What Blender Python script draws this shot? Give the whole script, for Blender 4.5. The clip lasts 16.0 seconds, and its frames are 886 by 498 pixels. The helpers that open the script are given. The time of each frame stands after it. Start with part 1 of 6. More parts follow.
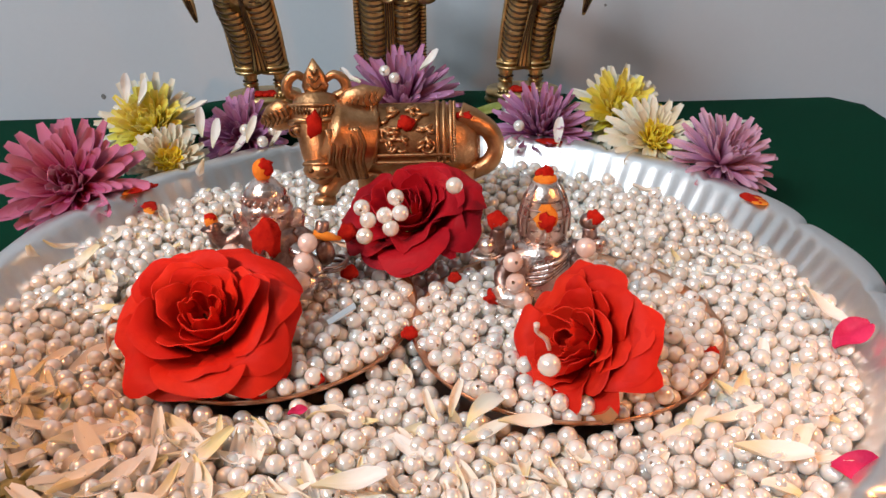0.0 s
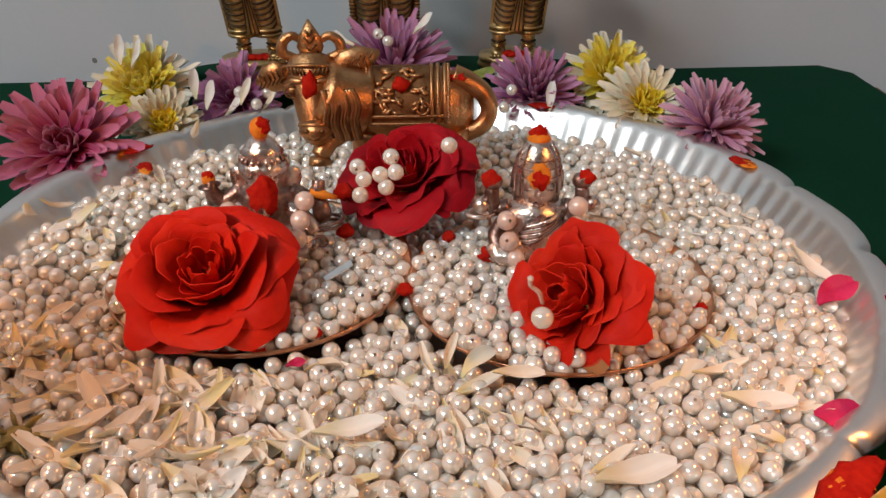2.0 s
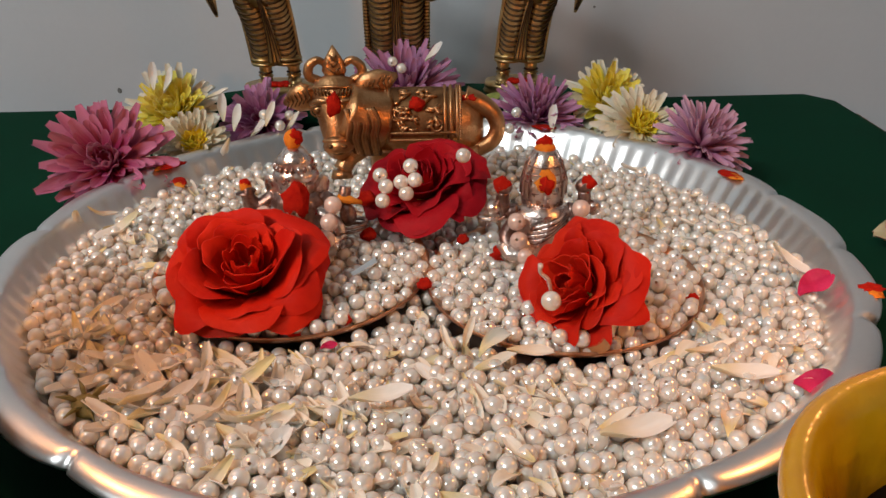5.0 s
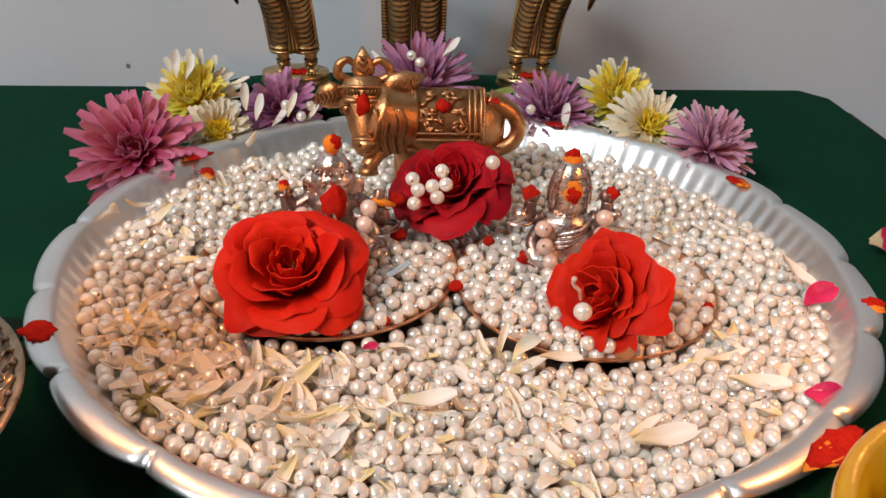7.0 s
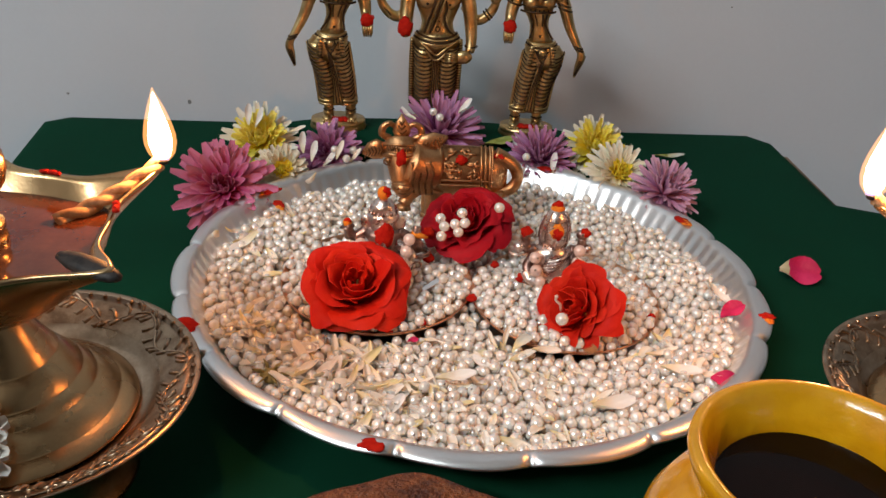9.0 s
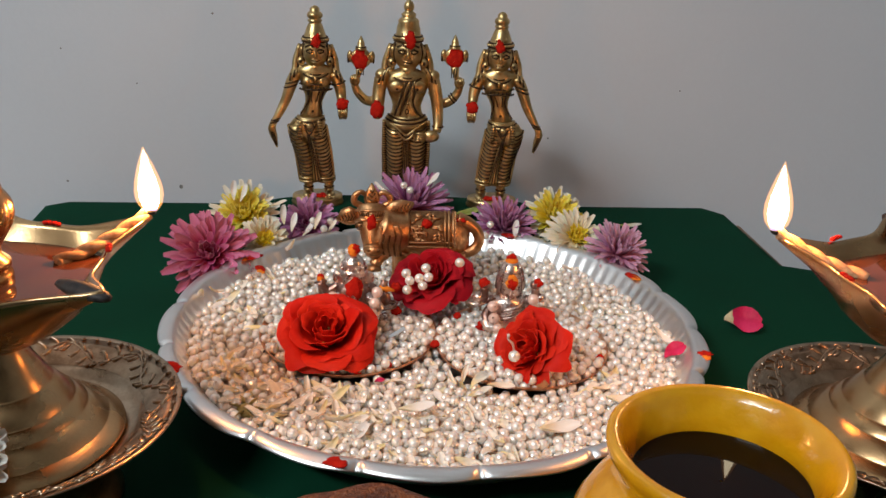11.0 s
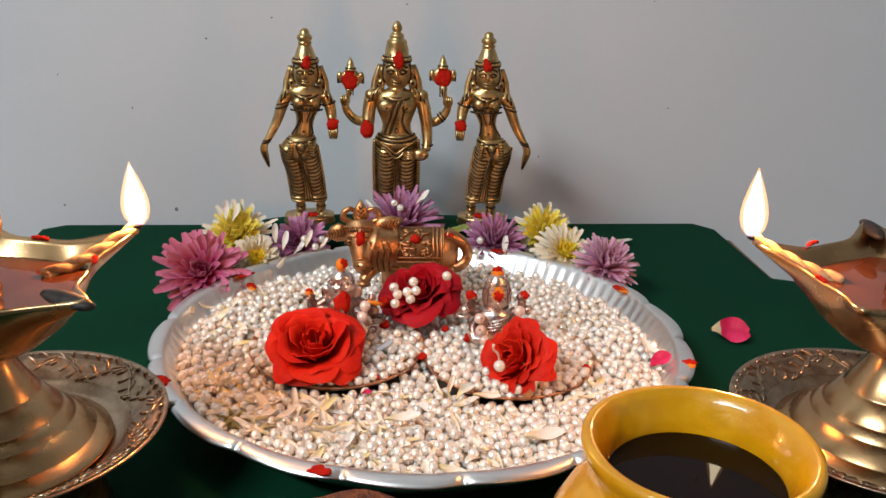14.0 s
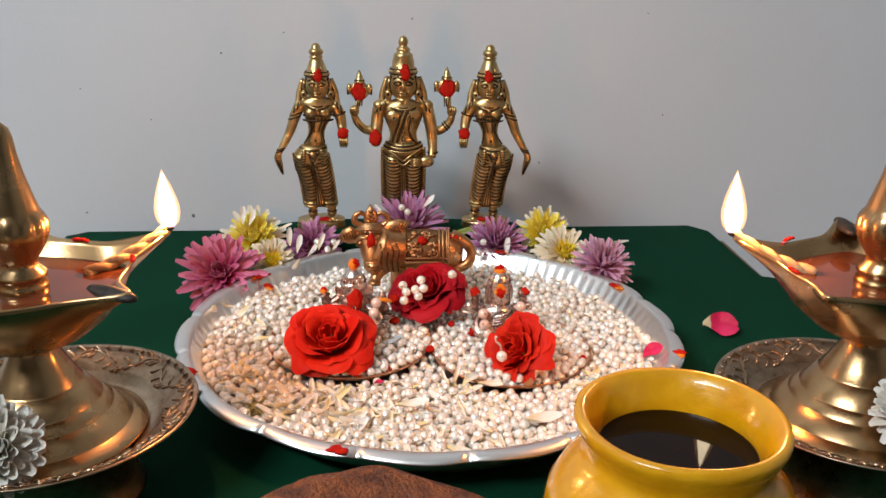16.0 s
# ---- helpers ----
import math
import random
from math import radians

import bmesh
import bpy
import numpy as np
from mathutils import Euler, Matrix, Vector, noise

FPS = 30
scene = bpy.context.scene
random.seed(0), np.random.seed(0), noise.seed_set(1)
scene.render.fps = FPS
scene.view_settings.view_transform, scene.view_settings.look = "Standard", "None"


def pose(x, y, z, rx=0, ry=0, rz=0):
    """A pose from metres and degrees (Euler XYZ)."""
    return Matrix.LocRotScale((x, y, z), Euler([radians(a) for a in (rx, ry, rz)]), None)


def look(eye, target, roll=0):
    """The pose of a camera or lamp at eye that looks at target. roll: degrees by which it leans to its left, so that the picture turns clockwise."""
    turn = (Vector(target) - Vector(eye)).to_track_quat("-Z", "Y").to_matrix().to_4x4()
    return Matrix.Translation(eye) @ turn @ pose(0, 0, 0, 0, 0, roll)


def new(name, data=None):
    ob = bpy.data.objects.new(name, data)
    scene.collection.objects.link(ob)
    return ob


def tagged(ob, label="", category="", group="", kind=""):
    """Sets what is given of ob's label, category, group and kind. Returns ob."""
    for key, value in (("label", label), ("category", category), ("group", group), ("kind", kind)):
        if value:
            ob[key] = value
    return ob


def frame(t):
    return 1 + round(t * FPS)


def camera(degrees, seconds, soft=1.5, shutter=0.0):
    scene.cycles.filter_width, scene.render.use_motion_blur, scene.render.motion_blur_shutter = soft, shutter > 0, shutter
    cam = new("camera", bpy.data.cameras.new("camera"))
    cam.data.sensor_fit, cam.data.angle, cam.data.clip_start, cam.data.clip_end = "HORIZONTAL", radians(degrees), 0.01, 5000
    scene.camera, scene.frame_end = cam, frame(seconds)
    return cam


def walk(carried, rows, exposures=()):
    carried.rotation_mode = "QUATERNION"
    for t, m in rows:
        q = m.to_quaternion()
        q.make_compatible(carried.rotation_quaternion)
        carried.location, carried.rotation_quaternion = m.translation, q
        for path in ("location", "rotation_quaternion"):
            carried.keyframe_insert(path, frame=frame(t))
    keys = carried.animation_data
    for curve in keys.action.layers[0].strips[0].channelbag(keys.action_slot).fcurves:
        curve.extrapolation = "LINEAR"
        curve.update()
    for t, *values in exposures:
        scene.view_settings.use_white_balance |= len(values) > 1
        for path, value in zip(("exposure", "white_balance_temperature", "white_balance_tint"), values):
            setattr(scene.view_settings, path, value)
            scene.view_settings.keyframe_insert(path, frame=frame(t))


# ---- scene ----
cam = camera(55.0, 16.0)
PATH = [
    (0, (0.012, -0.232, 0.156), (-0.006, 1.559, -0.735), -1.2),
    (0.5, (0.012, -0.235, 0.156), (-0.007, 1.555, -0.737), -1.3),
    (1, (0.009, -0.235, 0.156), (-0.005, 1.553, -0.739), -1.1),
    (1.5, (0.01, -0.237, 0.157), (-0.004, 1.551, -0.738), -1.1),
    (2, (0.01, -0.238, 0.154), (0.018, 1.523, -0.794), -0.6),
    (2.5, (0.009, -0.249, 0.157), (0.025, 1.496, -0.82), -0.2),
    (3, (0.011, -0.257, 0.161), (0.046, 1.479, -0.831), -0.0),
    (3.5, (0.008, -0.261, 0.164), (0.017, 1.475, -0.829), -0.4),
    (6, (-0.003, -0.27, 0.149), (0.024, 1.567, -0.643), -0.9),
    (6.5, (-0.01, -0.264, 0.157), (0.045, 1.549, -0.685), -0.2),
    (7, (-0.018, -0.275, 0.175), (0.064, 1.484, -0.772), 1.8),
    (7.5, (-0.027, -0.298, 0.195), (0.073, 1.415, -0.831), 3.3),
    (8, (-0.038, -0.332, 0.221), (0.071, 1.382, -0.802), 3.9),
    (8.5, (-0.047, -0.355, 0.235), (0.069, 1.378, -0.757), 4.1),
    (9, (-0.04, -0.372, 0.241), (0.075, 1.383, -0.712), 3.6),
    (9.5, (-0.035, -0.396, 0.244), (0.079, 1.391, -0.645), 3.2),
    (12, (-0.018, -0.423, 0.231), (0.088, 1.45, -0.461), 1.7),
    (12.5, (-0.016, -0.419, 0.231), (0.071, 1.456, -0.458), 1.4),
    (13, (-0.018, -0.423, 0.234), (0.092, 1.454, -0.45), 1.6),
    (13.5, (-0.016, -0.425, 0.233), (0.093, 1.454, -0.445), 1.6),
    (14, (-0.015, -0.43, 0.231), (0.093, 1.45, -0.444), 1.5),
    (14.5, (-0.013, -0.439, 0.233), (0.091, 1.441, -0.441), 1.3),
    (15, (-0.012, -0.448, 0.235), (0.089, 1.434, -0.435), 1.1),
    (15.5, (-0.014, -0.457, 0.239), (0.084, 1.427, -0.425), 1.0),
    (16, (-0.017, -0.463, 0.238), (0.079, 1.423, -0.42), 0.9),
]
EXPOSURE = [(0, 0.0, 6150, 10), (0.5, -0.14, 6350, 10), (1, -0.28, 6420, 10), (2, -0.45, 6600, 10), (2.5, -0.62, 6750, 10), (3, -0.75, 6850, 10), (3.5, -0.82, 6850, 10),
            (4.5, -0.68, 6750, 10), (6, -0.25, 6500, 10), (6.5, -0.08, 6280, 10), (7, -0.15, 6550, 10), (7.5, -0.25, 6550, 10), (8, -0.33, 6550, 10),
            (9.5, -0.35, 6500, 10), (12.5, -0.2, 6500, 10), (14, -0.05, 6500, 10), (16, 0.05, 6500, 10)]
walk(cam, [(t, look(eye, target, roll)) for t, eye, target, roll in PATH], EXPOSURE)

# ---- world and light ----
world = bpy.data.worlds.new("room_air")
scene.world = world
world.use_nodes = True
world.node_tree.nodes["Background"].inputs[0].default_value = (0.75, 0.85, 1.0, 1)
world.node_tree.nodes["Background"].inputs[1].default_value = 0.12


def area_lamp(name, eye, target, sx, sy, watts, colour):
    data = bpy.data.lights.new(name, "AREA")
    data.shape, data.size, data.size_y, data.energy, data.color = "RECTANGLE", sx, sy, watts, colour
    ob = new(name, data)
    ob.matrix_world = look(eye, target)
    return ob


# the room's tube lamp, high on the side of the ceiling
area_lamp("tube_lamp_light", (-1.38, -1.42, 1.72), (0.0, 0.10, 0.0), 1.00, 0.13, 48.5, (0.88, 0.96, 1.0))

# ---- materials ----
def rgb(c):
    return (c[0], c[1], c[2], 1.0)


def material(name, c1, c2, rough=0.5, metal=0.0, scale=60.0, fine=600.0, bump=0.1, rand=0.0, island=False,
             coat=0.0, spread=0.12, depth=0.001, subsurface=0.0, sheen=0.0, rough_var=0.1, spec=0.5, ior=1.5):
    """Two colours mixed by coarse noise, with fine grain, uneven gloss and relief."""
    m = bpy.data.materials.new(name)
    m.use_nodes = True
    nt = m.node_tree
    n, l = nt.nodes, nt.links
    b = n["Principled BSDF"]
    tc = n.new("ShaderNodeTexCoord")
    a = n.new("ShaderNodeTexNoise")
    a.inputs["Scale"].default_value, a.inputs["Detail"].default_value = scale, 5
    l.new(tc.outputs["Object"], a.inputs["Vector"])
    f = n.new("ShaderNodeTexNoise")
    f.inputs["Scale"].default_value, f.inputs["Detail"].default_value = fine, 3
    l.new(tc.outputs["Object"], f.inputs["Vector"])
    ramp = n.new("ShaderNodeValToRGB")
    ramp.color_ramp.elements[0].position, ramp.color_ramp.elements[1].position = 0.5 - spread, 0.5 + spread
    ramp.color_ramp.elements[0].color, ramp.color_ramp.elements[1].color = rgb(c1), rgb(c2)
    mixf = n.new("ShaderNodeMath")
    mixf.operation = "MULTIPLY_ADD"
    mixf.inputs[1].default_value, mixf.inputs[2].default_value = 0.25, -0.125
    l.new(f.outputs["Fac"], mixf.inputs[0])
    add = n.new("ShaderNodeMath")
    l.new(a.outputs["Fac"], add.inputs[0])
    l.new(mixf.outputs[0], add.inputs[1])
    src = add.outputs[0]
    if rand:
        if island:
            r, key = n.new("ShaderNodeNewGeometry"), "Random Per Island"
        else:
            r, key = n.new("ShaderNodeObjectInfo"), "Random"
        ra = n.new("ShaderNodeMath")
        ra.operation = "MULTIPLY_ADD"
        ra.inputs[1].default_value, ra.inputs[2].default_value = rand, -rand / 2
        l.new(r.outputs[key], ra.inputs[0])
        ad2 = n.new("ShaderNodeMath")
        l.new(src, ad2.inputs[0])
        l.new(ra.outputs[0], ad2.inputs[1])
        src = ad2.outputs[0]
    l.new(src, ramp.inputs["Fac"])
    l.new(ramp.outputs["Color"], b.inputs["Base Color"])
    rr = n.new("ShaderNodeMapRange")
    rr.inputs["To Min"].default_value, rr.inputs["To Max"].default_value = max(0.02, rough - rough_var), min(1, rough + rough_var)
    l.new(a.outputs["Fac"], rr.inputs["Value"])
    l.new(rr.outputs[0], b.inputs["Roughness"])
    b.inputs["Metallic"].default_value = metal
    b.inputs["Coat Weight"].default_value = coat
    b.inputs["Coat Roughness"].default_value = 0.10
    b.inputs["Specular IOR Level"].default_value = spec
    b.inputs["IOR"].default_value = ior
    if subsurface:
        b.inputs["Subsurface Weight"].default_value = subsurface
        b.inputs["Subsurface Radius"].default_value = (0.0030, 0.0026, 0.0022)
        b.inputs["Subsurface Scale"].default_value = 1.0
    if sheen:
        b.inputs["Sheen Weight"].default_value = sheen
    if bump:
        bp = n.new("ShaderNodeBump")
        bp.inputs["Strength"].default_value, bp.inputs["Distance"].default_value = bump, depth
        l.new(f.outputs["Fac"], bp.inputs["Height"])
        l.new(bp.outputs["Normal"], b.inputs["Normal"])
    return m


def veined(name, base, mid, tip, length=0.022, start=0.0):
    """A petal: colour runs from its base to its tip along x, with fine veins along its length."""
    m = material(name, mid, tip, 0.6, scale=80, fine=900, bump=0.0, spread=0.3, spec=0.2, subsurface=0.2)
    n, l = m.node_tree.nodes, m.node_tree.links
    b = n["Principled BSDF"]
    tc, sx = n.new("ShaderNodeTexCoord"), n.new("ShaderNodeSeparateXYZ")
    l.new(tc.outputs["Object"], sx.inputs[0])
    mr = n.new("ShaderNodeMapRange")
    mr.inputs["From Min"].default_value, mr.inputs["From Max"].default_value = -start, length - start
    l.new(sx.outputs["X"], mr.inputs["Value"])
    info = n.new("ShaderNodeObjectInfo")
    jit = n.new("ShaderNodeMath")
    jit.operation = "MULTIPLY_ADD"
    jit.inputs[1].default_value, jit.inputs[2].default_value = 0.36, -0.18
    l.new(info.outputs["Random"], jit.inputs[0])
    mp, vn = n.new("ShaderNodeMapping"), n.new("ShaderNodeTexNoise")
    mp.inputs["Scale"].default_value = (60, 1600, 400)
    vn.inputs["Scale"].default_value = 1.0
    l.new(tc.outputs["Object"], mp.inputs["Vector"])
    l.new(mp.outputs[0], vn.inputs["Vector"])
    vs = n.new("ShaderNodeMath")
    vs.operation = "MULTIPLY_ADD"
    vs.inputs[1].default_value, vs.inputs[2].default_value = 0.5, -0.25
    l.new(vn.outputs["Fac"], vs.inputs[0])
    a1, a2 = n.new("ShaderNodeMath"), n.new("ShaderNodeMath")
    l.new(mr.outputs[0], a1.inputs[0])
    l.new(jit.outputs[0], a1.inputs[1])
    l.new(a1.outputs[0], a2.inputs[0])
    l.new(vs.outputs[0], a2.inputs[1])
    ramp = n.new("ShaderNodeValToRGB")
    e = ramp.color_ramp.elements
    e[0].position, e[0].color = 0.02, rgb(base)
    e[1].position, e[1].color = 0.95, rgb(tip)
    k = e.new(0.40)
    k.color = rgb(mid)
    l.new(a2.outputs[0], ramp.inputs["Fac"])
    l.new(ramp.outputs["Color"], b.inputs["Base Color"])
    bp = n.new("ShaderNodeBump")
    bp.inputs["Strength"].default_value, bp.inputs["Distance"].default_value = 0.35, 0.0003
    l.new(vn.outputs["Fac"], bp.inputs["Height"])
    l.new(bp.outputs["Normal"], b.inputs["Normal"])
    return m


def emitter(name, c, strength):
    m = bpy.data.materials.new(name)
    m.use_nodes = True
    b = m.node_tree.nodes["Principled BSDF"]
    b.inputs["Base Color"].default_value = (0, 0, 0, 1)
    b.inputs["Emission Color"].default_value = rgb(c)
    b.inputs["Emission Strength"].default_value = strength
    return m


def glow(name, c, strength):
    """Burning gas: gives off light and lets light through."""
    m = bpy.data.materials.new(name)
    m.use_nodes = True
    n, l = m.node_tree.nodes, m.node_tree.links
    n.remove(n["Principled BSDF"])
    e, t, a = n.new("ShaderNodeEmission"), n.new("ShaderNodeBsdfTransparent"), n.new("ShaderNodeAddShader")
    e.inputs[0].default_value, e.inputs[1].default_value = rgb(c), strength
    l.new(e.outputs[0], a.inputs[0])
    l.new(t.outputs[0], a.inputs[1])
    l.new(a.outputs[0], n["Material Output"].inputs["Surface"])
    return m


WALL = material("painted_wall", (0.60, 0.615, 0.645), (0.65, 0.665, 0.69), 0.7, scale=5, fine=260, bump=0.12, spread=0.3)
# grey of the added unseen walls, set to steer bounce light and reflections
ROOM = material("unseen_wall_tone", (0.36, 0.35, 0.34), (0.42, 0.41, 0.40), 0.8, scale=4, fine=200)
CHIP = material("paint_chip", (0.16, 0.15, 0.14), (0.24, 0.23, 0.22), 0.8, scale=300)
CEIL = material("ceiling_paint", (0.74, 0.74, 0.73), (0.80, 0.80, 0.79), 0.8, scale=4, fine=200)
FLOOR = material("floor_tile", (0.30, 0.28, 0.25), (0.38, 0.36, 0.33), 0.35, scale=6, fine=120)
CLOTH = material("green_cloth", (0.0015, 0.030, 0.014), (0.003, 0.044, 0.021), 0.9, scale=14, fine=1800, bump=0.25, spread=0.3, depth=0.0004, spec=0.08)
WOOD = material("table_wood", (0.10, 0.055, 0.03), (0.16, 0.09, 0.05), 0.5, scale=20)
STEEL = material("plate_metal", (0.78, 0.775, 0.765), (0.89, 0.88, 0.87), 0.36, 1.0, scale=35, fine=900, bump=0.05, spread=0.3)
COPPER = material("copper", (0.50, 0.24, 0.13), (0.66, 0.38, 0.24), 0.36, 1.0, scale=90, fine=800, bump=0.08)
PEARL = material("pearl", (0.84, 0.75, 0.655), (0.92, 0.86, 0.785), 0.21, 0.16, scale=30, fine=300, bump=0.0, rand=0.5, island=True, coat=0.6, spread=0.3, subsurface=0.75, rough_var=0.03, spec=1.0, ior=2.25)
PEARL_ONE = material("pearl_one", (0.84, 0.75, 0.655), (0.92, 0.86, 0.785), 0.21, 0.16, scale=30, fine=300, bump=0.0, rand=0.5, coat=0.6, spread=0.3, subsurface=0.75, rough_var=0.03, spec=1.0, ior=2.25)
PEARL_PINK = material("pearl_pinkish", (0.74, 0.53, 0.44), (0.84, 0.66, 0.58), 0.32, 0.15, scale=30, fine=300, bump=0.0, rand=0.5, coat=1.0, spread=0.3, rough_var=0.04, spec=1.0)
HOLE = material("bead_hole", (0.42, 0.30, 0.22), (0.52, 0.40, 0.30), 0.7)
BRASS = material("statue_brass", (0.40, 0.25, 0.095), (0.66, 0.48, 0.23), 0.34, 1.0, scale=160, fine=1500, bump=0.25, spread=0.2, depth=0.0003)
# darker brass for the fold, hair and ornament lines of the statues
BRASS_DARK = material("dark_brass", (0.035, 0.018, 0.008), (0.09, 0.05, 0.018), 0.5, 0.7, scale=300, fine=1500, bump=0.2, depth=0.0003)
BULL = material("bull_brass", (0.42, 0.19, 0.075), (0.62, 0.35, 0.17), 0.38, 1.0, scale=170, fine=900, bump=0.5, spread=0.2, depth=0.0005)
BULL_DARK = material("bull_patina", (0.14, 0.062, 0.024), (0.27, 0.14, 0.06), 0.5, 0.9, scale=240, fine=1300, bump=0.3, depth=0.0003)
LAMP = material("lamp_brass", (0.38, 0.22, 0.10), (0.56, 0.37, 0.19), 0.26, 1.0, scale=40, fine=900, bump=0.06, spread=0.25)
LAMP_OLD = material("tarnished_brass", (0.30, 0.195, 0.12), (0.54, 0.40, 0.28), 0.30, 1.0, scale=110, fine=800, bump=0.2, spread=0.2, depth=0.0004)
BAND = material("border_tarnish", (0.26, 0.17, 0.105), (0.42, 0.30, 0.20), 0.38, 1.0, scale=200, fine=1200, bump=0.2, depth=0.0003)
SOOT = material("soot", (0.012, 0.01, 0.009), (0.04, 0.03, 0.025), 0.6, 0.3, scale=300)
SILVER = material("idol_silver", (0.60, 0.45, 0.39), (0.86, 0.76, 0.70), 0.28, 1.0, scale=260, fine=900, bump=0.5, spread=0.2, depth=0.0005)
SILVER_DARK = material("idol_tarnish", (0.20, 0.12, 0.10), (0.42, 0.29, 0.25), 0.38, 0.95, scale=260, fine=1200, bump=0.4, depth=0.0004)
KUMKUM = material("kumkum_powder", (0.36, 0.008, 0.005), (0.52, 0.02, 0.008), 0.95, scale=500, fine=3000, bump=0.6, spread=0.2, depth=0.0006, spec=0.1)
TURMERIC = material("orange_paste", (0.70, 0.18, 0.015), (0.80, 0.28, 0.03), 0.8, scale=300, fine=2500, bump=0.4, spec=0.2)
POT = material("yellow_paint", (0.62, 0.265, 0.002), (0.76, 0.375, 0.006), 0.22, scale=60, fine=140, bump=0.5, spread=0.2, coat=0.4, depth=0.0012)
LIQUID = material("dark_oil", (0.006, 0.002, 0.001), (0.008, 0.003, 0.002), 0.03, bump=0.0, rough_var=0.01, spec=0.12)
LAMP_OIL = material("lamp_oil", (0.085, 0.024, 0.010), (0.12, 0.036, 0.015), 0.05, bump=0.0, rough_var=0.02, spec=0.5)
WICK = material("cotton_wick", (0.42, 0.22, 0.10), (0.62, 0.38, 0.20), 0.9, scale=300, fine=2000, bump=0.5, depth=0.0005)
BREAD = material("fried_bread", (0.075, 0.018, 0.007), (0.24, 0.075, 0.022), 0.6, scale=130, fine=500, bump=1.0, spread=0.14, depth=0.004)
ROSE_RED = material("rose_petal_red", (0.50, 0.008, 0.003), (0.66, 0.022, 0.006), 0.6, scale=120, fine=420, bump=0.3, rand=0.4, spread=0.3, subsurface=0.08, spec=0.14, depth=0.0006)
ROSE_DARK = material("rose_petal_crimson", (0.30, 0.002, 0.007), (0.44, 0.006, 0.014), 0.6, scale=120, fine=420, bump=0.3, rand=0.4, spread=0.3, subsurface=0.08, spec=0.14, depth=0.0006)
HEART = material("rose_stamens", (0.16, 0.05, 0.01), (0.32, 0.14, 0.03), 0.8, scale=300)
ROSE_TIP = material("rose_withered", (0.30, 0.14, 0.05), (0.45, 0.16, 0.05), 0.7, scale=200)
PINK = material("pink_petal", (0.45, 0.012, 0.07), (0.60, 0.03, 0.12), 0.55, scale=60, fine=800, bump=0.1, spec=0.2)
PURPLE = veined("purple_petal", (0.14, 0.014, 0.080), (0.29, 0.065, 0.18), (0.54, 0.24, 0.41))
MAGENTA = veined("magenta_petal", (0.22, 0.010, 0.065), (0.38, 0.035, 0.13), (0.56, 0.16, 0.28))
LILAC = veined("lilac_petal", (0.32, 0.08, 0.19), (0.46, 0.18, 0.32), (0.62, 0.36, 0.48))
CREAM = veined("cream_petal", (0.66, 0.56, 0.16), (0.76, 0.68, 0.46), (0.84, 0.78, 0.64))
YELLOW = veined("yellow_petal", (0.86, 0.60, 0.010), (0.90, 0.72, 0.04), (0.93, 0.80, 0.15))
WHITE = veined("white_petal", (0.56, 0.5, 0.3), (0.68, 0.64, 0.55), (0.77, 0.75, 0.69))
GREEN = material("sepal_green", (0.20, 0.22, 0.03), (0.34, 0.34, 0.08), 0.6, scale=120)
LOOSE = veined("strewn_petal", (0.80, 0.66, 0.32), (0.87, 0.75, 0.57), (0.91, 0.84, 0.72), 0.013, 0.0065)
LOOSE_PALE = veined("strewn_pale_petal", (0.76, 0.70, 0.46), (0.85, 0.80, 0.71), (0.90, 0.88, 0.83), 0.016, 0.008)
FLAME = glow("flame", (1.0, 0.86, 0.58), 7.0)
FLAME_EDGE = glow("flame_edge", (1.0, 0.42, 0.12), 0.7)
FLAME_BLUE = emitter("flame_root", (0.25, 0.35, 1.0), 1.5)


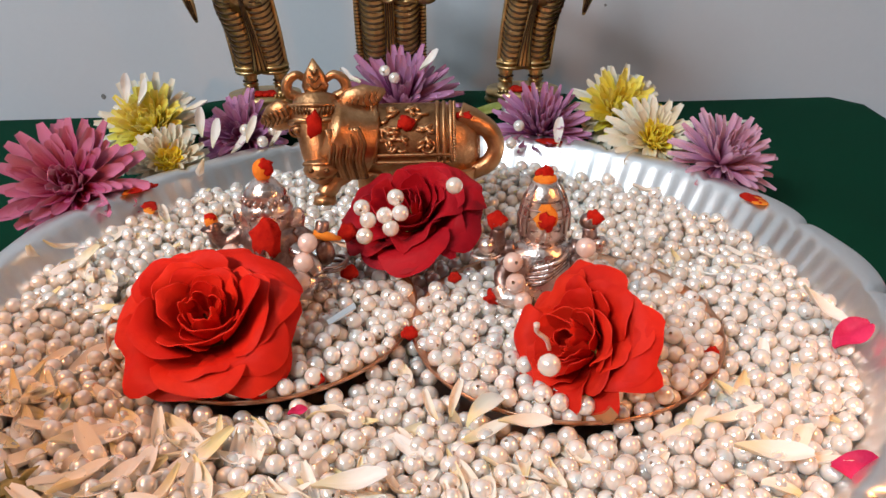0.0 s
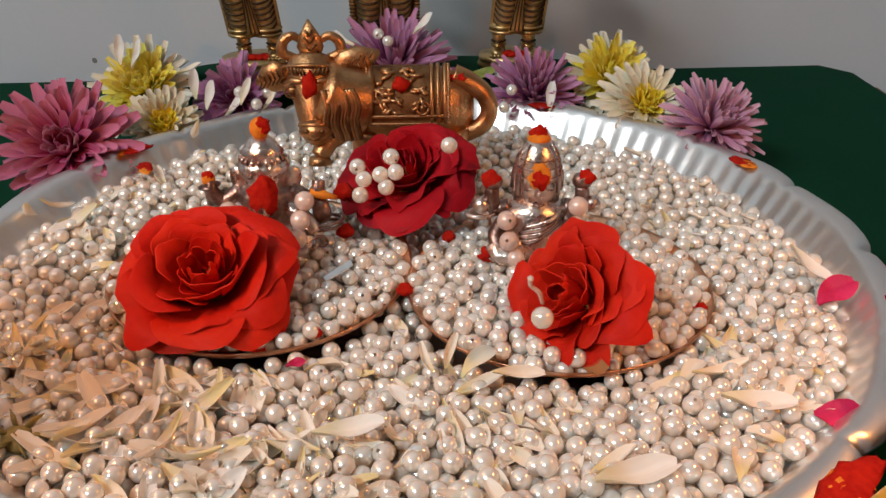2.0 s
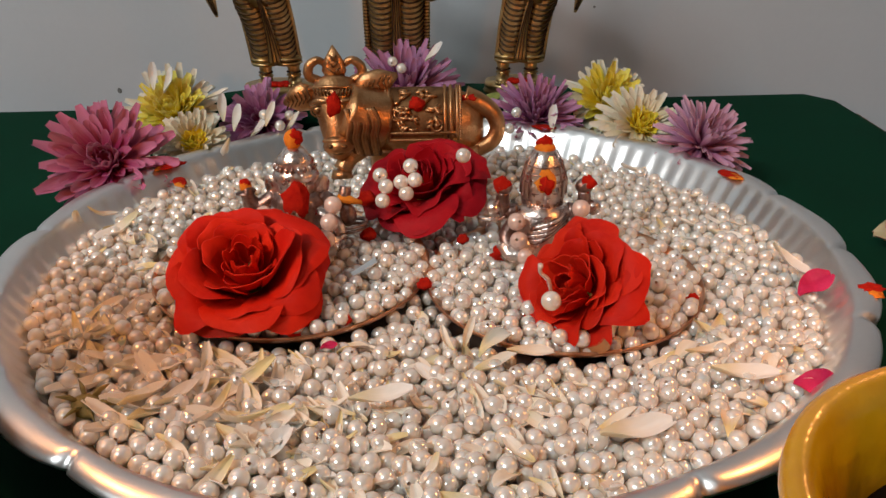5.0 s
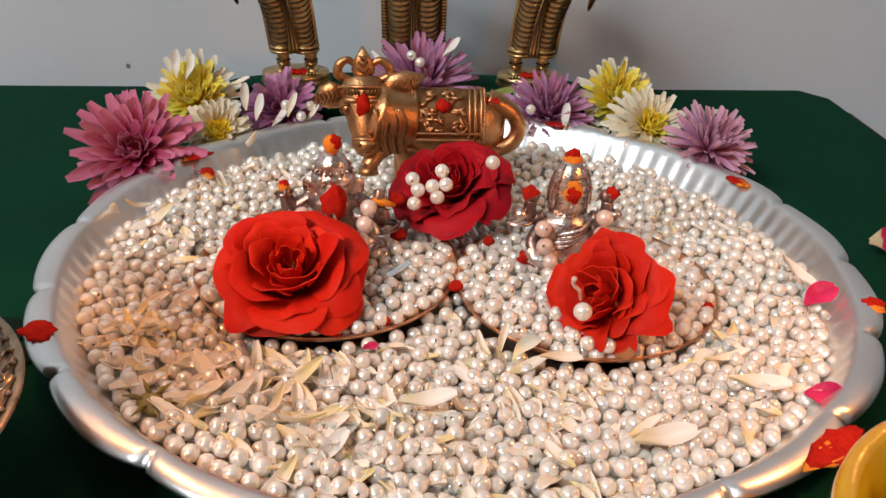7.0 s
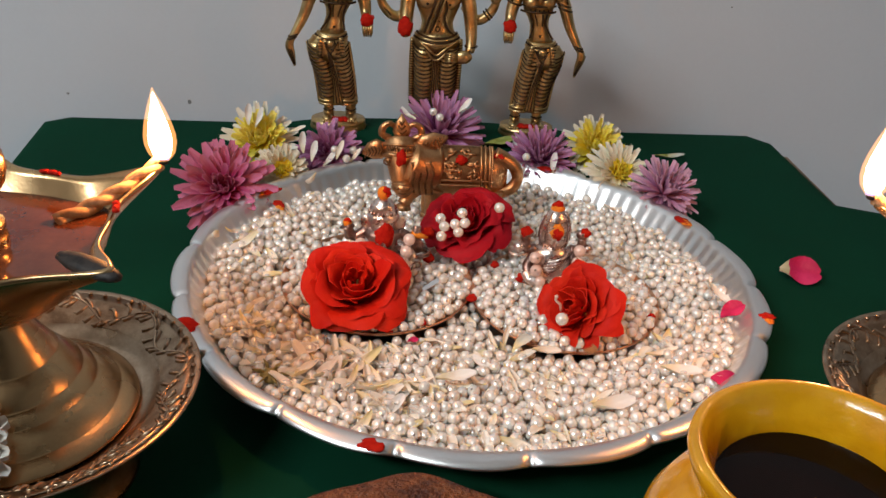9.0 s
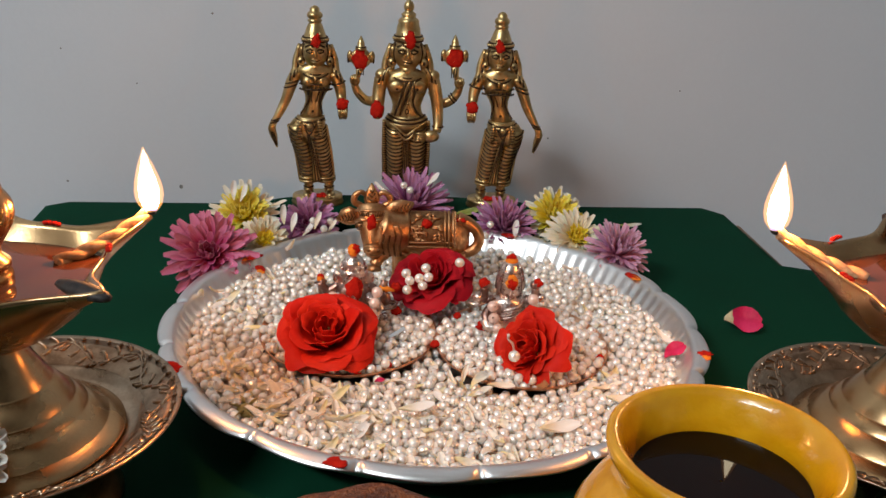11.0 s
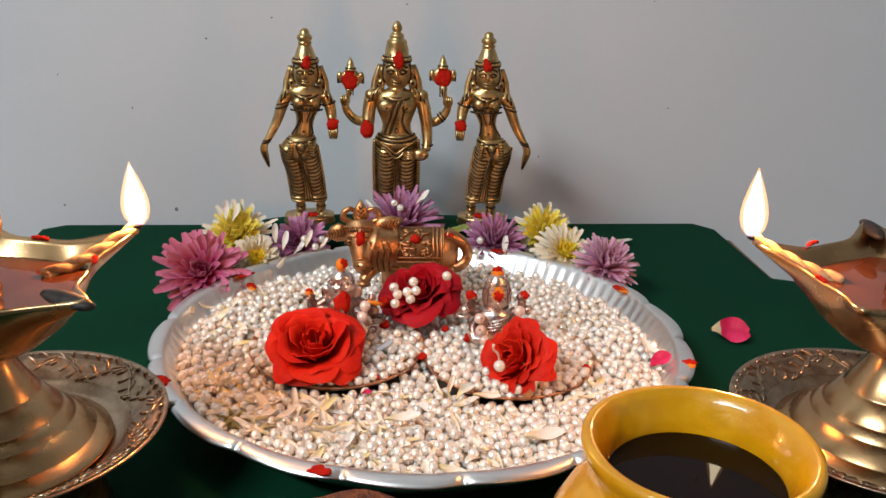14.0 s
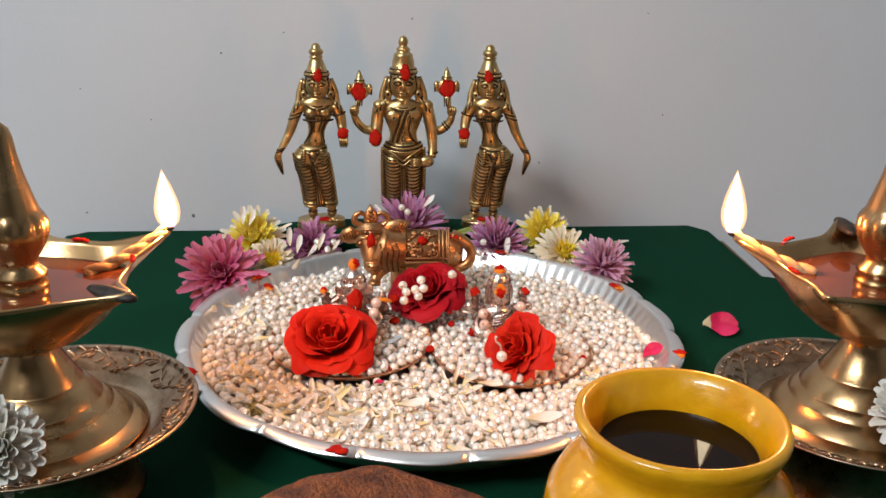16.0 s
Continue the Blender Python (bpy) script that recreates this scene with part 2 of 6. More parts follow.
# ---- mesh building ----
class Shape:
    """Collects vertices and faces of one mesh."""

    def __init__(self):
        self.v, self.f, self.m = [], [], []

    def add(self, verts, faces, mi=0):
        o = len(self.v)
        self.v.extend(tuple(p) for p in verts)
        self.f.extend(tuple(i + o for i in f) for f in faces)
        self.m.extend([mi] * len(faces))

    def loft(self, rings, mi=0, cap=True, closed=True):
        n = len(rings[0])
        verts = [p for r in rings for p in r]
        faces = []
        for k in range(len(rings) - 1):
            for i in range(n if closed else n - 1):
                j = (i + 1) % n
                faces.append((k * n + i, k * n + j, (k + 1) * n + j, (k + 1) * n + i))
        if cap:
            faces.append(tuple(range(n - 1, -1, -1)))
            faces.append(tuple((len(rings) - 1) * n + i for i in range(n)))
        self.add(verts, faces, mi)

    def lathe(self, profile, n=32, mi=0, centre=(0, 0, 0), wave=None, cap=False):
        rings = []
        for k, (r, z) in enumerate(profile):
            ring = []
            for i in range(n):
                a = 2 * math.pi * i / n
                rr, zz = wave(k, a, r, z) if wave else (r, z)
                ring.append((centre[0] + rr * math.cos(a), centre[1] + rr * math.sin(a), centre[2] + zz))
            rings.append(ring)
        self.loft(rings, mi, cap)

    def tube(self, pts, radii, n=8, mi=0, flat=1.0, up=(0, 1, 0)):
        pts = [Vector(p) for p in pts]
        if isinstance(radii, (int, float)):
            radii = [radii] * len(pts)
        rings = []
        for i, p in enumerate(pts):
            d = (pts[min(i + 1, len(pts) - 1)] - pts[max(i - 1, 0)]).normalized()
            s = d.cross(Vector(up))
            if s.length < 1e-4:
                s = d.cross(Vector((1, 0, 0)))
            s.normalize()
            w = s.cross(d)
            rings.append([p + radii[i] * (math.cos(a) * s + flat * math.sin(a) * w) for a in (2 * math.pi * k / n for k in range(n))])
        self.loft(rings, mi)

    def ball(self, c, r, mi=0, nu=14, nv=9, m=None):
        if isinstance(r, (int, float)):
            r = (r, r, r)
        rings = []
        for k in range(nv):
            b = math.pi * (k + 0.15) / (nv - 0.7) - math.pi / 2
            b = max(-1.52, min(1.52, b))
            ring = []
            for i in range(nu):
                a = 2 * math.pi * i / nu
                p = Vector((r[0] * math.cos(b) * math.cos(a), r[1] * math.cos(b) * math.sin(a), r[2] * math.sin(b)))
                if m is not None:
                    p = m @ p
                ring.append(p + Vector(c))
            rings.append(ring)
        self.loft(rings, mi)

    def stack(self, secs, n=20, mi=0):
        """Ellipses up the z axis: rows of (z, centre x, centre y, half width, half depth)."""
        self.loft([[(cx + rx * math.cos(a), cy + ry * math.sin(a), z) for a in (2 * math.pi * i / n for i in range(n))] for z, cx, cy, rx, ry in secs], mi)

    def data(self, name, mats, smooth=True):
        me = bpy.data.meshes.new(name)
        me.from_pydata(self.v, [], self.f)
        for m in mats:
            me.materials.append(m)
        me.polygons.foreach_set("material_index", self.m)
        if smooth:
            me.polygons.foreach_set("use_smooth", [True] * len(self.f))
        me.update()
        return me


def smooth_path(pts, k=4):
    """Catmull-Rom through the points."""
    pts = [Vector(p) for p in pts]
    out = []
    for i in range(len(pts) - 1):
        a, b, c, d = pts[max(i - 1, 0)], pts[i], pts[i + 1], pts[min(i + 2, len(pts) - 1)]
        for j in range(k):
            t = j / k
            out.append(0.5 * ((2 * b) + (c - a) * t + (2 * a - 5 * b + 4 * c - d) * t * t + (3 * b - a - 3 * c + d) * t ** 3))
    out.append(pts[-1])
    return out


def spread(values, k=4):
    out = []
    for a, b in zip(values, values[1:]):
        out += [a + (b - a) * j / k for j in range(k)]
    return out + [values[-1]]


def part(name, me, parent, label="", m=None):
    ob = new(name, me)
    ob.parent = parent
    if m is not None:
        ob.matrix_basis = m
    return tagged(ob, label)


def thing(name, me, m, label, category, group="", kind=""):
    ob = new(name, me)
    ob.matrix_basis = m
    return tagged(ob, label, category, group, kind)


def along(normal, at, spin=0.0):
    """A pose whose z axis points along normal."""
    q = Vector(normal).normalized().to_track_quat("Z", "Y").to_matrix().to_4x4()
    return Matrix.Translation(at) @ q @ pose(0, 0, 0, 0, 0, spin)


def blot(s, c, r, mi, seed):
    """A crumbly patch of powder."""
    rs = random.Random(seed)
    o = len(s.v)
    s.ball(c, r, mi, 16, 9)
    for i in range(o, len(s.v)):
        p = Vector(s.v[i]) - Vector(c)
        k = 1 + 0.45 * noise.noise(Vector((p.x, p.y, p.z)) * (1.6 / max(r)) + Vector((seed, 0, 0))) + 0.22 * noise.noise(Vector((p.x, p.y, p.z)) * (5.0 / max(r)) + Vector((0, seed, 0))) + rs.uniform(-0.13, 0.13)
        s.v[i] = tuple(Vector(c) + p * k)


def dab(s, c, r, n, mi, rs, wide=1.0):
    blot(s, c, (r * 1.15 * wide, r * 0.6, r * 1.15), mi, n + int(1e5 * abs(c[0] + c[2])))


rnd = random.Random(7)

# ---- room ----
def slab(name, x0, x1, y0, y1, z0, z1, mat, label, category):
    s = Shape()
    s.add([(x, y, z) for z in (z0, z1) for y in (y0, y1) for x in (x0, x1)],
          [(0, 2, 3, 1), (4, 5, 7, 6), (0, 1, 5, 4), (2, 6, 7, 3), (0, 4, 6, 2), (1, 3, 7, 5)])
    return thing(name, s.data(name, [mat], False), Matrix(), label, category, kind="structure")


WY = 0.305
slab("wall_north", -1.9, 1.9, WY, WY + 0.12, -0.75, 2.0, WALL, "pale grey painted wall with small specks", "wall")
slab("wall_south", -1.9, 1.9, -4.12, -4.0, -0.75, 2.0, ROOM, "unseen dim wall behind, added to close the room", "wall")
slab("wall_west", -1.9, -1.78, -4.0, WY, -0.75, 2.0, ROOM, "unseen dim side wall, added to close the room", "wall")
slab("wall_east", 1.78, 1.9, -4.0, WY, -0.75, 2.0, ROOM, "unseen dim side wall, added to close the room", "wall")
slab("floor", -1.9, 1.9, -4.12, WY + 0.12, -0.85, -0.75, FLOOR, "dull tiled floor under the table", "floor")
slab("ceiling", -1.9, 1.9, -4.12, WY + 0.12, 2.0, 2.1, CEIL, "plain pale ceiling", "ceiling")

# specks and nail holes of the wall
for i, (x, z, r) in enumerate([(-0.175, 0.152, 0.0013), (0.222, 0.100, 0.0011), (-0.211, 0.003, 0.0022), (-0.308, 0.006, 0.0016), (-0.008, 0.183, 0.0010),
                               (-0.241, 0.093, 0.0010), (-0.12, 0.17, 0.0012), (0.11, 0.055, 0.0011), (0.20, 0.19, 0.0009), (-0.30, 0.12, 0.0009)]):
    s = Shape()
    r *= 0.75
    s.ball((0, 0, 0), (r, 0.0003, r * rnd.uniform(0.7, 1.4)), 0, 8, 5)
    thing("wall_speck", s.data("wall_speck", [CHIP]), pose(x, WY, z), "small dark chip in the wall paint", "speck", "specks on the wall")

# ---- table and cloth ----
def table_cloth():
    s = Shape()
    corner = [(-0.318, -0.34), (0.296, -0.34), (0.296, 0.145), (0.268, 0.156), (0.266, 0.272), (0.252, 0.289), (-0.296, 0.270), (-0.311, 0.258), (-0.303, 0.17)]
    pts = []
    for a, b in zip(corner, corner[1:] + corner[:1]):
        k = max(2, int(math.dist(a, b) / 0.012))
        pts += [(a[0] + (b[0] - a[0]) * i / k, a[1] + (b[1] - a[1]) * i / k) for i in range(k)]

    def ring(f, z, hang):
        out = []
        for i, (x, y) in enumerate(pts):
            w = hang * 0.004 * math.sin(i * 0.55)
            cx, cy = -0.01, -0.03
            d = math.hypot(x - cx, y - cy)
            out.append((cx + (x - cx) * (f + w / d), min(cy + (y - cy) * (f + w / d), WY - 0.004), z))
        return out

    rings = [ring(0.001, -0.0002, 0)] + [ring(f, 0.0003 * math.sin(f * 23) - 0.0003, 0) for f in (0.15, 0.3, 0.45, 0.6, 0.7, 0.8, 0.88, 0.94, 0.98)]
    rings += [ring(0.995, -0.0006, 0), ring(1.0, -0.002, 0), ring(1.003, -0.006, 0.1), ring(1.006, -0.03, 0.5), ring(1.01, -0.08, 1), ring(1.016, -0.16, 1.6)]
    s.loft(rings, 0, cap=False)
    return thing("tablecloth", s.data("tablecloth", [CLOTH]), Matrix(), "dark green cloth spread over the altar table", "tablecloth")


table_cloth()
table = new("altar_table")
table.location = (-0.01, -0.03, -0.75)
tagged(table, "low wooden table hidden under a green cloth", "table")


def box_data(name, hx, hy, hz, mat, b=0.003):
    s = Shape()
    bm = bmesh.new()
    bmesh.ops.create_cube(bm, size=1.0)
    bmesh.ops.scale(bm, vec=(2 * hx, 2 * hy, 2 * hz), verts=bm.verts)
    bmesh.ops.bevel(bm, geom=bm.edges[:], offset=b, segments=2, affect="EDGES")
    me = bpy.data.meshes.new(name)
    bm.to_mesh(me)
    bm.free()
    me.materials.append(mat)
    return me


part("tabletop", box_data("tabletop", 0.285, 0.285, 0.012, WOOD), table, m=pose(0, 0, 0.734))
leg_data = box_data("leg", 0.02, 0.02, 0.36, WOOD)
for sx in (-1, 1):
    for sy in (-1, 1):
        part("leg", leg_data, table, m=pose(sx * 0.25, sy * 0.25, 0.36))

# low cloth-covered riser under the statues
s = Shape()
s.stack([(0.0, 0, 0, 0.108, 0.026), (0.024, 0, 0, 0.107, 0.025), (0.0275, 0, 0, 0.105, 0.023), (0.029, 0, 0, 0.100, 0.019)], 40)
thing("statue_riser", s.data("statue_riser", [CLOTH]), pose(-0.016, 0.195, 0), "low riser covered in the same green cloth", "riser")

# ---- the big scalloped plate ----
PX, PY = 0.0, 0.009
LOBES = 18


def plate():
    prof = [(0.0005, 0.0022), (0.06, 0.0022), (0.114, 0.0024), (0.121, 0.0034), (0.1265, 0.0070), (0.1315, 0.0125), (0.1358, 0.0188), (0.1388, 0.0235),
            (0.1402, 0.0256), (0.1418, 0.0264), (0.1440, 0.0267), (0.1460, 0.0264), (0.1476, 0.0257), (0.1486, 0.0247), (0.1488, 0.0240),
            (0.1479, 0.0239), (0.1450, 0.0254), (0.1420, 0.0252), (0.1396, 0.0238), (0.1350, 0.0170), (0.1290, 0.0085), (0.1225, 0.0026), (0.116, 0.0006), (0.06, 0.0004), (0.0005, 0.0004)]

    def wave(k, a, r, z):
        ph = (a - radians(-5)) * LOBES / (2 * math.pi)
        u = ph - math.floor(ph)
        lobe = abs(math.sin(math.pi * u)) ** 0.55 - 0.75
        notch = math.exp(-((min(u, 1 - u)) / 0.035) ** 2)
        if 8 <= k <= 17:
            w = min(1.0, (k - 7) / 5) if k < 14 else max(0.0, (18 - k) / 4)
            r += w * 0.0031 * lobe - w * 0.0008 * notch
            z += -0.0016 * notch * w + 0.0004 * w * math.sin(2 * math.pi * u)
        if 4 <= k <= 7 or 19 <= k <= 20:
            g = math.sin(math.pi * (k - 3) / 5) if k < 8 else 0.5
            r += 0.00036 * g * math.sin(a * LOBES * 6 + 0.6 * math.sin(3 * a))
        return r, z

    s = Shape()
    s.lathe(prof, 720, 0, wave=wave)
    return thing("plate", s.data("plate", [STEEL]), pose(PX, PY, 0), "large silvery metal plate with a scalloped fluted rim", "plate")


plate()

# ---- pearls ----
RAD = 0.00262


def pearl_shape(n, rings, hole=True):
    s = Shape()
    prof = []
    for k in range(rings + 1):
        b = -math.pi / 2 + 0.06 + (math.pi - 0.12 - (0.12 if hole else 0)) * k / rings
        prof.append((RAD * math.cos(b), RAD * math.sin(b)))
    s.lathe(prof, n, 0)
    r, z = prof[-1]
    s.lathe([(r, z), (r * 0.82, z - 0.05 * RAD), (r * 0.75, z - 0.6 * RAD)], n, 1 if hole else 0)
    o = len(s.v)
    s.f.append(tuple(range(n - 1, -1, -1)))
    s.m.append(0)
    s.f.append(tuple(o - n + i for i in range(n)))
    s.m.append(1 if hole else 0)
    return s


def pile(count, box, inside, floor, top, seed, tries=700, shrink=0.965, step=0.0004):
    """Drops balls one by one to the lowest of many resting places, kept on a fine height map."""
    rs = np.random.RandomState(seed)
    d = 2 * RAD * shrink
    k = int(d / step) + 1
    xs, ys = np.arange(box[0], box[1], step), np.arange(box[2], box[3], step)
    p = np.stack([a.ravel() for a in np.meshgrid(xs, ys)], 1)
    ok = inside(p).reshape(len(ys), len(xs))
    ok[:k], ok[-k:], ok[:, :k], ok[:, -k:] = False, False, False, False
    rest = floor(p).reshape(ok.shape)
    limit = top(p).reshape(ok.shape)
    gi, gj = np.nonzero(ok)
    o = np.arange(-k, k + 1) * step
    q = d * d - (o[:, None] ** 2 + o[None, :] ** 2)
    cap = np.where(q > 0, np.sqrt(np.maximum(q, 0)), -1.0)
    out = []
    while len(out) < count:
        c = rs.randint(0, len(gi), tries)
        a, b = gi[c], gj[c]
        over = rest[a, b] - limit[a, b]
        m = int(np.argmin(over))
        if over[m] > 0:
            break
        i, j = a[m], b[m]
        z = rest[i, j]
        out.append((xs[j], ys[i], z))
        w = rest[i - k:i + k + 1, j - k:j + k + 1]
        np.maximum(w, np.where(cap > 0, z + cap, -1.0), out=w)
    return np.array(out)


DISHES = [(-0.048, 0.006, 0.0488), (0.047, -0.0065, 0.0473)]


def bed_inside(p):
    ok = ((p - (PX, PY)) ** 2).sum(1) < 0.1345 ** 2
    for x, y, r in DISHES:
        ok &= ((p - (x, y)) ** 2).sum(1) > (r - 0.001) ** 2
    return ok


def bed_floor(p):
    r = np.hypot(p[:, 0] - PX, p[:, 1] - PY)
    return 0.0026 + RAD + np.clip(r - 0.118, 0, 1) ** 1.4 * 4.8


def bed_limit(p):
    """The pearls lie higher towards the front and left rim than round the dishes."""
    r = np.hypot(p[:, 0] - PX, p[:, 1] - PY)
    out = np.clip((r - 0.085) / 0.035, 0, 1)
    front = np.clip((-p[:, 1] + 0.02) / 0.09, 0, 1)
    side = np.clip((-p[:, 0] + 0.02) / 0.10, 0, 1)
    dip = 0.0
    for x, y, rd in DISHES:
        dip = np.maximum(dip, np.exp(-(np.maximum(np.hypot(p[:, 0] - x, p[:, 1] - y) - rd, 0) / 0.010) ** 2))
    return 0.0150 + 0.0022 * out + 0.0022 * out * np.maximum(front, 0.5 * side) - 0.0016 * dip


bed = pile(9000, (-0.15, 0.15, -0.145, 0.16), bed_inside, bed_floor, bed_limit, 3)


def bed_top(x, y, reach=0.004):
    q = (bed[:, 0] - x) ** 2 + (bed[:, 1] - y) ** 2
    ok = q < reach ** 2
    return float(bed[ok, 2].max() + RAD * 0.9) if ok.any() else 0.012


def joined_pearls(name, centres, fine, coarse, cut):
    rs = np.random.RandomState(5)
    vs, fs, ms, o = [], [], [], 0
    lofts = {}
    for key, sh in (("a", fine), ("b", coarse)):
        lofts[key] = (np.array(sh.v), sh.f, sh.m)
    for c in centres:
        v, f, m = lofts["a" if c[2] > cut else "b"]
        q = Euler(rs.uniform(0, 6.28, 3)).to_matrix()
        w = v @ np.array(q).T * rs.uniform(0.94, 1.04) + c
        vs.append(w)
        fs.extend(tuple(i + o for i in g) for g in f)
        ms.extend(m)
        o += len(v)
    me = bpy.data.meshes.new(name)
    me.from_pydata(np.concatenate(vs).tolist(), [], fs)
    me.materials.append(PEARL)
    me.materials.append(HOLE)
    me.polygons.foreach_set("material_index", ms)
    me.polygons.foreach_set("use_smooth", [True] * len(fs))
    me.update()
    return me


fine_pearl, coarse_pearl = pearl_shape(16, 9), pearl_shape(8, 5, False)
top_row = np.array([i for i in np.argsort(bed[:, 1] - 2.0 * bed[:, 2]) if bed[i, 2] > bed_limit(bed[i:i + 1])[0] - 0.0032 and bed[i, 1] < -0.05][:300])
rest_of_bed = np.delete(bed, top_row, 0)
pearl_bed = thing("pearl_bed", joined_pearls("pearl_bed", rest_of_bed, fine_pearl, coarse_pearl, 0.0090), Matrix(),
                  "thousands of white pearl beads filling the metal plate", "pearls", kind="stuff")
one = pearl_shape(20, 12).data("pearl", [PEARL_ONE, HOLE])
one_pink = pearl_shape(20, 12).data("pearl", [PEARL_PINK, HOLE])


def pearl(x, y, z, label, group, size=1.0, me=one):
    m = Matrix.Translation((x, y, z)) @ Euler([rnd.uniform(0, 6.28) for k in range(3)]).to_matrix().to_4x4() @ Matrix.Scale(size, 4)
    ob = new("pearl", me)
    ob.matrix_basis = m
    return tagged(ob, label, "pearl", group)


# the front pearls of the bed, bead by bead
for c in bed[top_row]:
    part("pearl", one, pearl_bed, m=Matrix.Translation(c) @ Euler([rnd.uniform(0, 6.28) for k in range(3)]).to_matrix().to_4x4() @ Matrix.Scale(rnd.uniform(0.96, 1.04), 4))

# ---- copper dishes with their pearls ----
def dish(x, y, r, tilt, label):
    z0 = 0.0050
    prof = [(0.0005, 0.0022), (0.5 * r, 0.0030), (0.78 * r, 0.0062), (0.93 * r, 0.0102), (0.985 * r, 0.0124), (r, 0.0132), (1.006 * r, 0.0128),
            (0.998 * r, 0.0116), (0.93 * r, 0.0088), (0.78 * r, 0.0046), (0.5 * r, 0.0012), (0.0005, 0.0004)]
    s = Shape()
    s.lathe(prof, 72)
    return thing("copper_dish", s.data("copper_dish", [COPPER]), pose(x, y, z0, *tilt), label, "dish", "copper dishes in the plate")


dish(*DISHES[0], (1.5, 0, 0), "shallow copper dish sunk in pearls, holding an idol")
dish(*DISHES[1], (1.5, 0, 0), "shallow copper dish sunk in pearls, holding an idol")
for k, (x, y, r) in enumerate(DISHES):
    def dish_inside(p, x=x, y=y, r=r):
        return np.hypot(p[:, 0] - x, p[:, 1] - y) < r - 0.0022

    def dish_floor(p, x=x, y=y, r=r):
        q = np.hypot(p[:, 0] - x, p[:, 1] - y) / r
        return 0.0050 + RAD + 0.003 + 0.0062 * np.minimum(q, 1.2) ** 3

    def dish_top(p, x=x, y=y, r=r):
        return 0.0222 - 0.0027 * (np.hypot(p[:, 0] - x, p[:, 1] - y) / r) ** 2

    heap = pile(1500, (x - r - 0.008, x + r + 0.008, y - r - 0.008, y + r + 0.008), dish_inside, dish_floor, dish_top, 11 + k)
    heap = heap[np.argsort(-heap[:, 2])]
    low = heap[140:]
    thing("pearl_heap", joined_pearls("pearl_heap", low[low[:, 2] > 0.010], fine_pearl, coarse_pearl, 0.0100), Matrix(), "cream pearl beads filling the bottom of a copper dish", "pearls", kind="stuff")
    for c in heap[:140]:
        pearl(*c, "cream pearl bead heaped in a copper dish", "pearls in the copper dishes", rnd.uniform(0.95, 1.05))

# ---- roses ----
def rose_petal(r0, r1, h0, h1, half, flat, seed, ruffle=1.0, curl=0.0, thick=0.00035):
    """A cupped petal round the z axis, from the base ring r0, h0 out to a ruffled edge at r1, h1; flat 0 stands, 1 lies open."""
    rs = random.Random(seed)
    nu, nv = 17, 9
    ph, amp, skew = rs.uniform(0, 6.28), rs.uniform(0.5, 1.1) * ruffle, rs.uniform(-0.08, 0.08) * min(1.0, ruffle * ruffle)
    notch = rs.uniform(-0.5, 0.5)
    grid = []
    for j in range(nv):
        t = j / (nv - 1)
        for i in range(nu):
            u = 2 * i / (nu - 1) - 1
            te = t * (1.0 - 0.26 * abs(u) ** 3.0 + skew * u + 0.035 * amp * math.sin(4.1 * u + ph) - 0.05 * amp * math.exp(-((u - notch) / 0.16) ** 2))
            w = half * (0.50 + 0.50 * math.sin(math.pi * min(0.5, 0.10 + t * 0.55)))
            out = (1 - flat) * (1 - (1 - te) ** 1.7 if te < 1 else 1) + flat * te
            up = (1 - flat) * max(te, 0) ** 1.5 + flat * (1 - (1 - min(te, 1)) ** 1.7)
            r = r0 + (r1 - r0) * out
            z = h0 + (h1 - h0) * up
            r += (0.055 * math.sin(3.1 * u + ph) + 0.030 * math.sin(7.5 * u + 2 * ph)) * r1 * te ** 2.5 * amp
            z += (0.040 * math.sin(3.7 * u + 2 * ph) + 0.022 * math.sin(9 * u + ph)) * r1 * te ** 2.5 * amp
            lip = max(0.0, te - 0.66) / 0.34
            r += curl * 0.16 * r1 * lip ** 1.3
            z -= curl * 0.42 * r1 * lip ** 2.0
            a = u * w
            grid.append(Vector((r * math.cos(a), r * math.sin(a), z)))
    s = Shape()
    q = [(j * nu + i, j * nu + i + 1, (j + 1) * nu + i + 1, (j + 1) * nu + i) for j in range(nv - 1) for i in range(nu - 1)]
    n = len(grid)
    back = [p - Vector((p.x, p.y, 0)).normalized() * thick + Vector((0, 0, thick * 0.3)) for p in grid]
    edge = [i for i in range(nu)] + [j * nu + nu - 1 for j in range(1, nv)] + [(nv - 1) * nu + i for i in range(nu - 2, -1, -1)] + [j * nu for j in range(nv - 2, 0, -1)]
    faces = q + [tuple(n + i for i in reversed(f)) for f in q]
    s.add(grid + back, faces)
    rim = [grid[i] for i in edge] + [back[i] for i in edge]
    k = len(edge)
    s.add(rim, [(i, k + i, k + (i + 1) % k, (i + 1) % k) for i in range(k)])
    return s


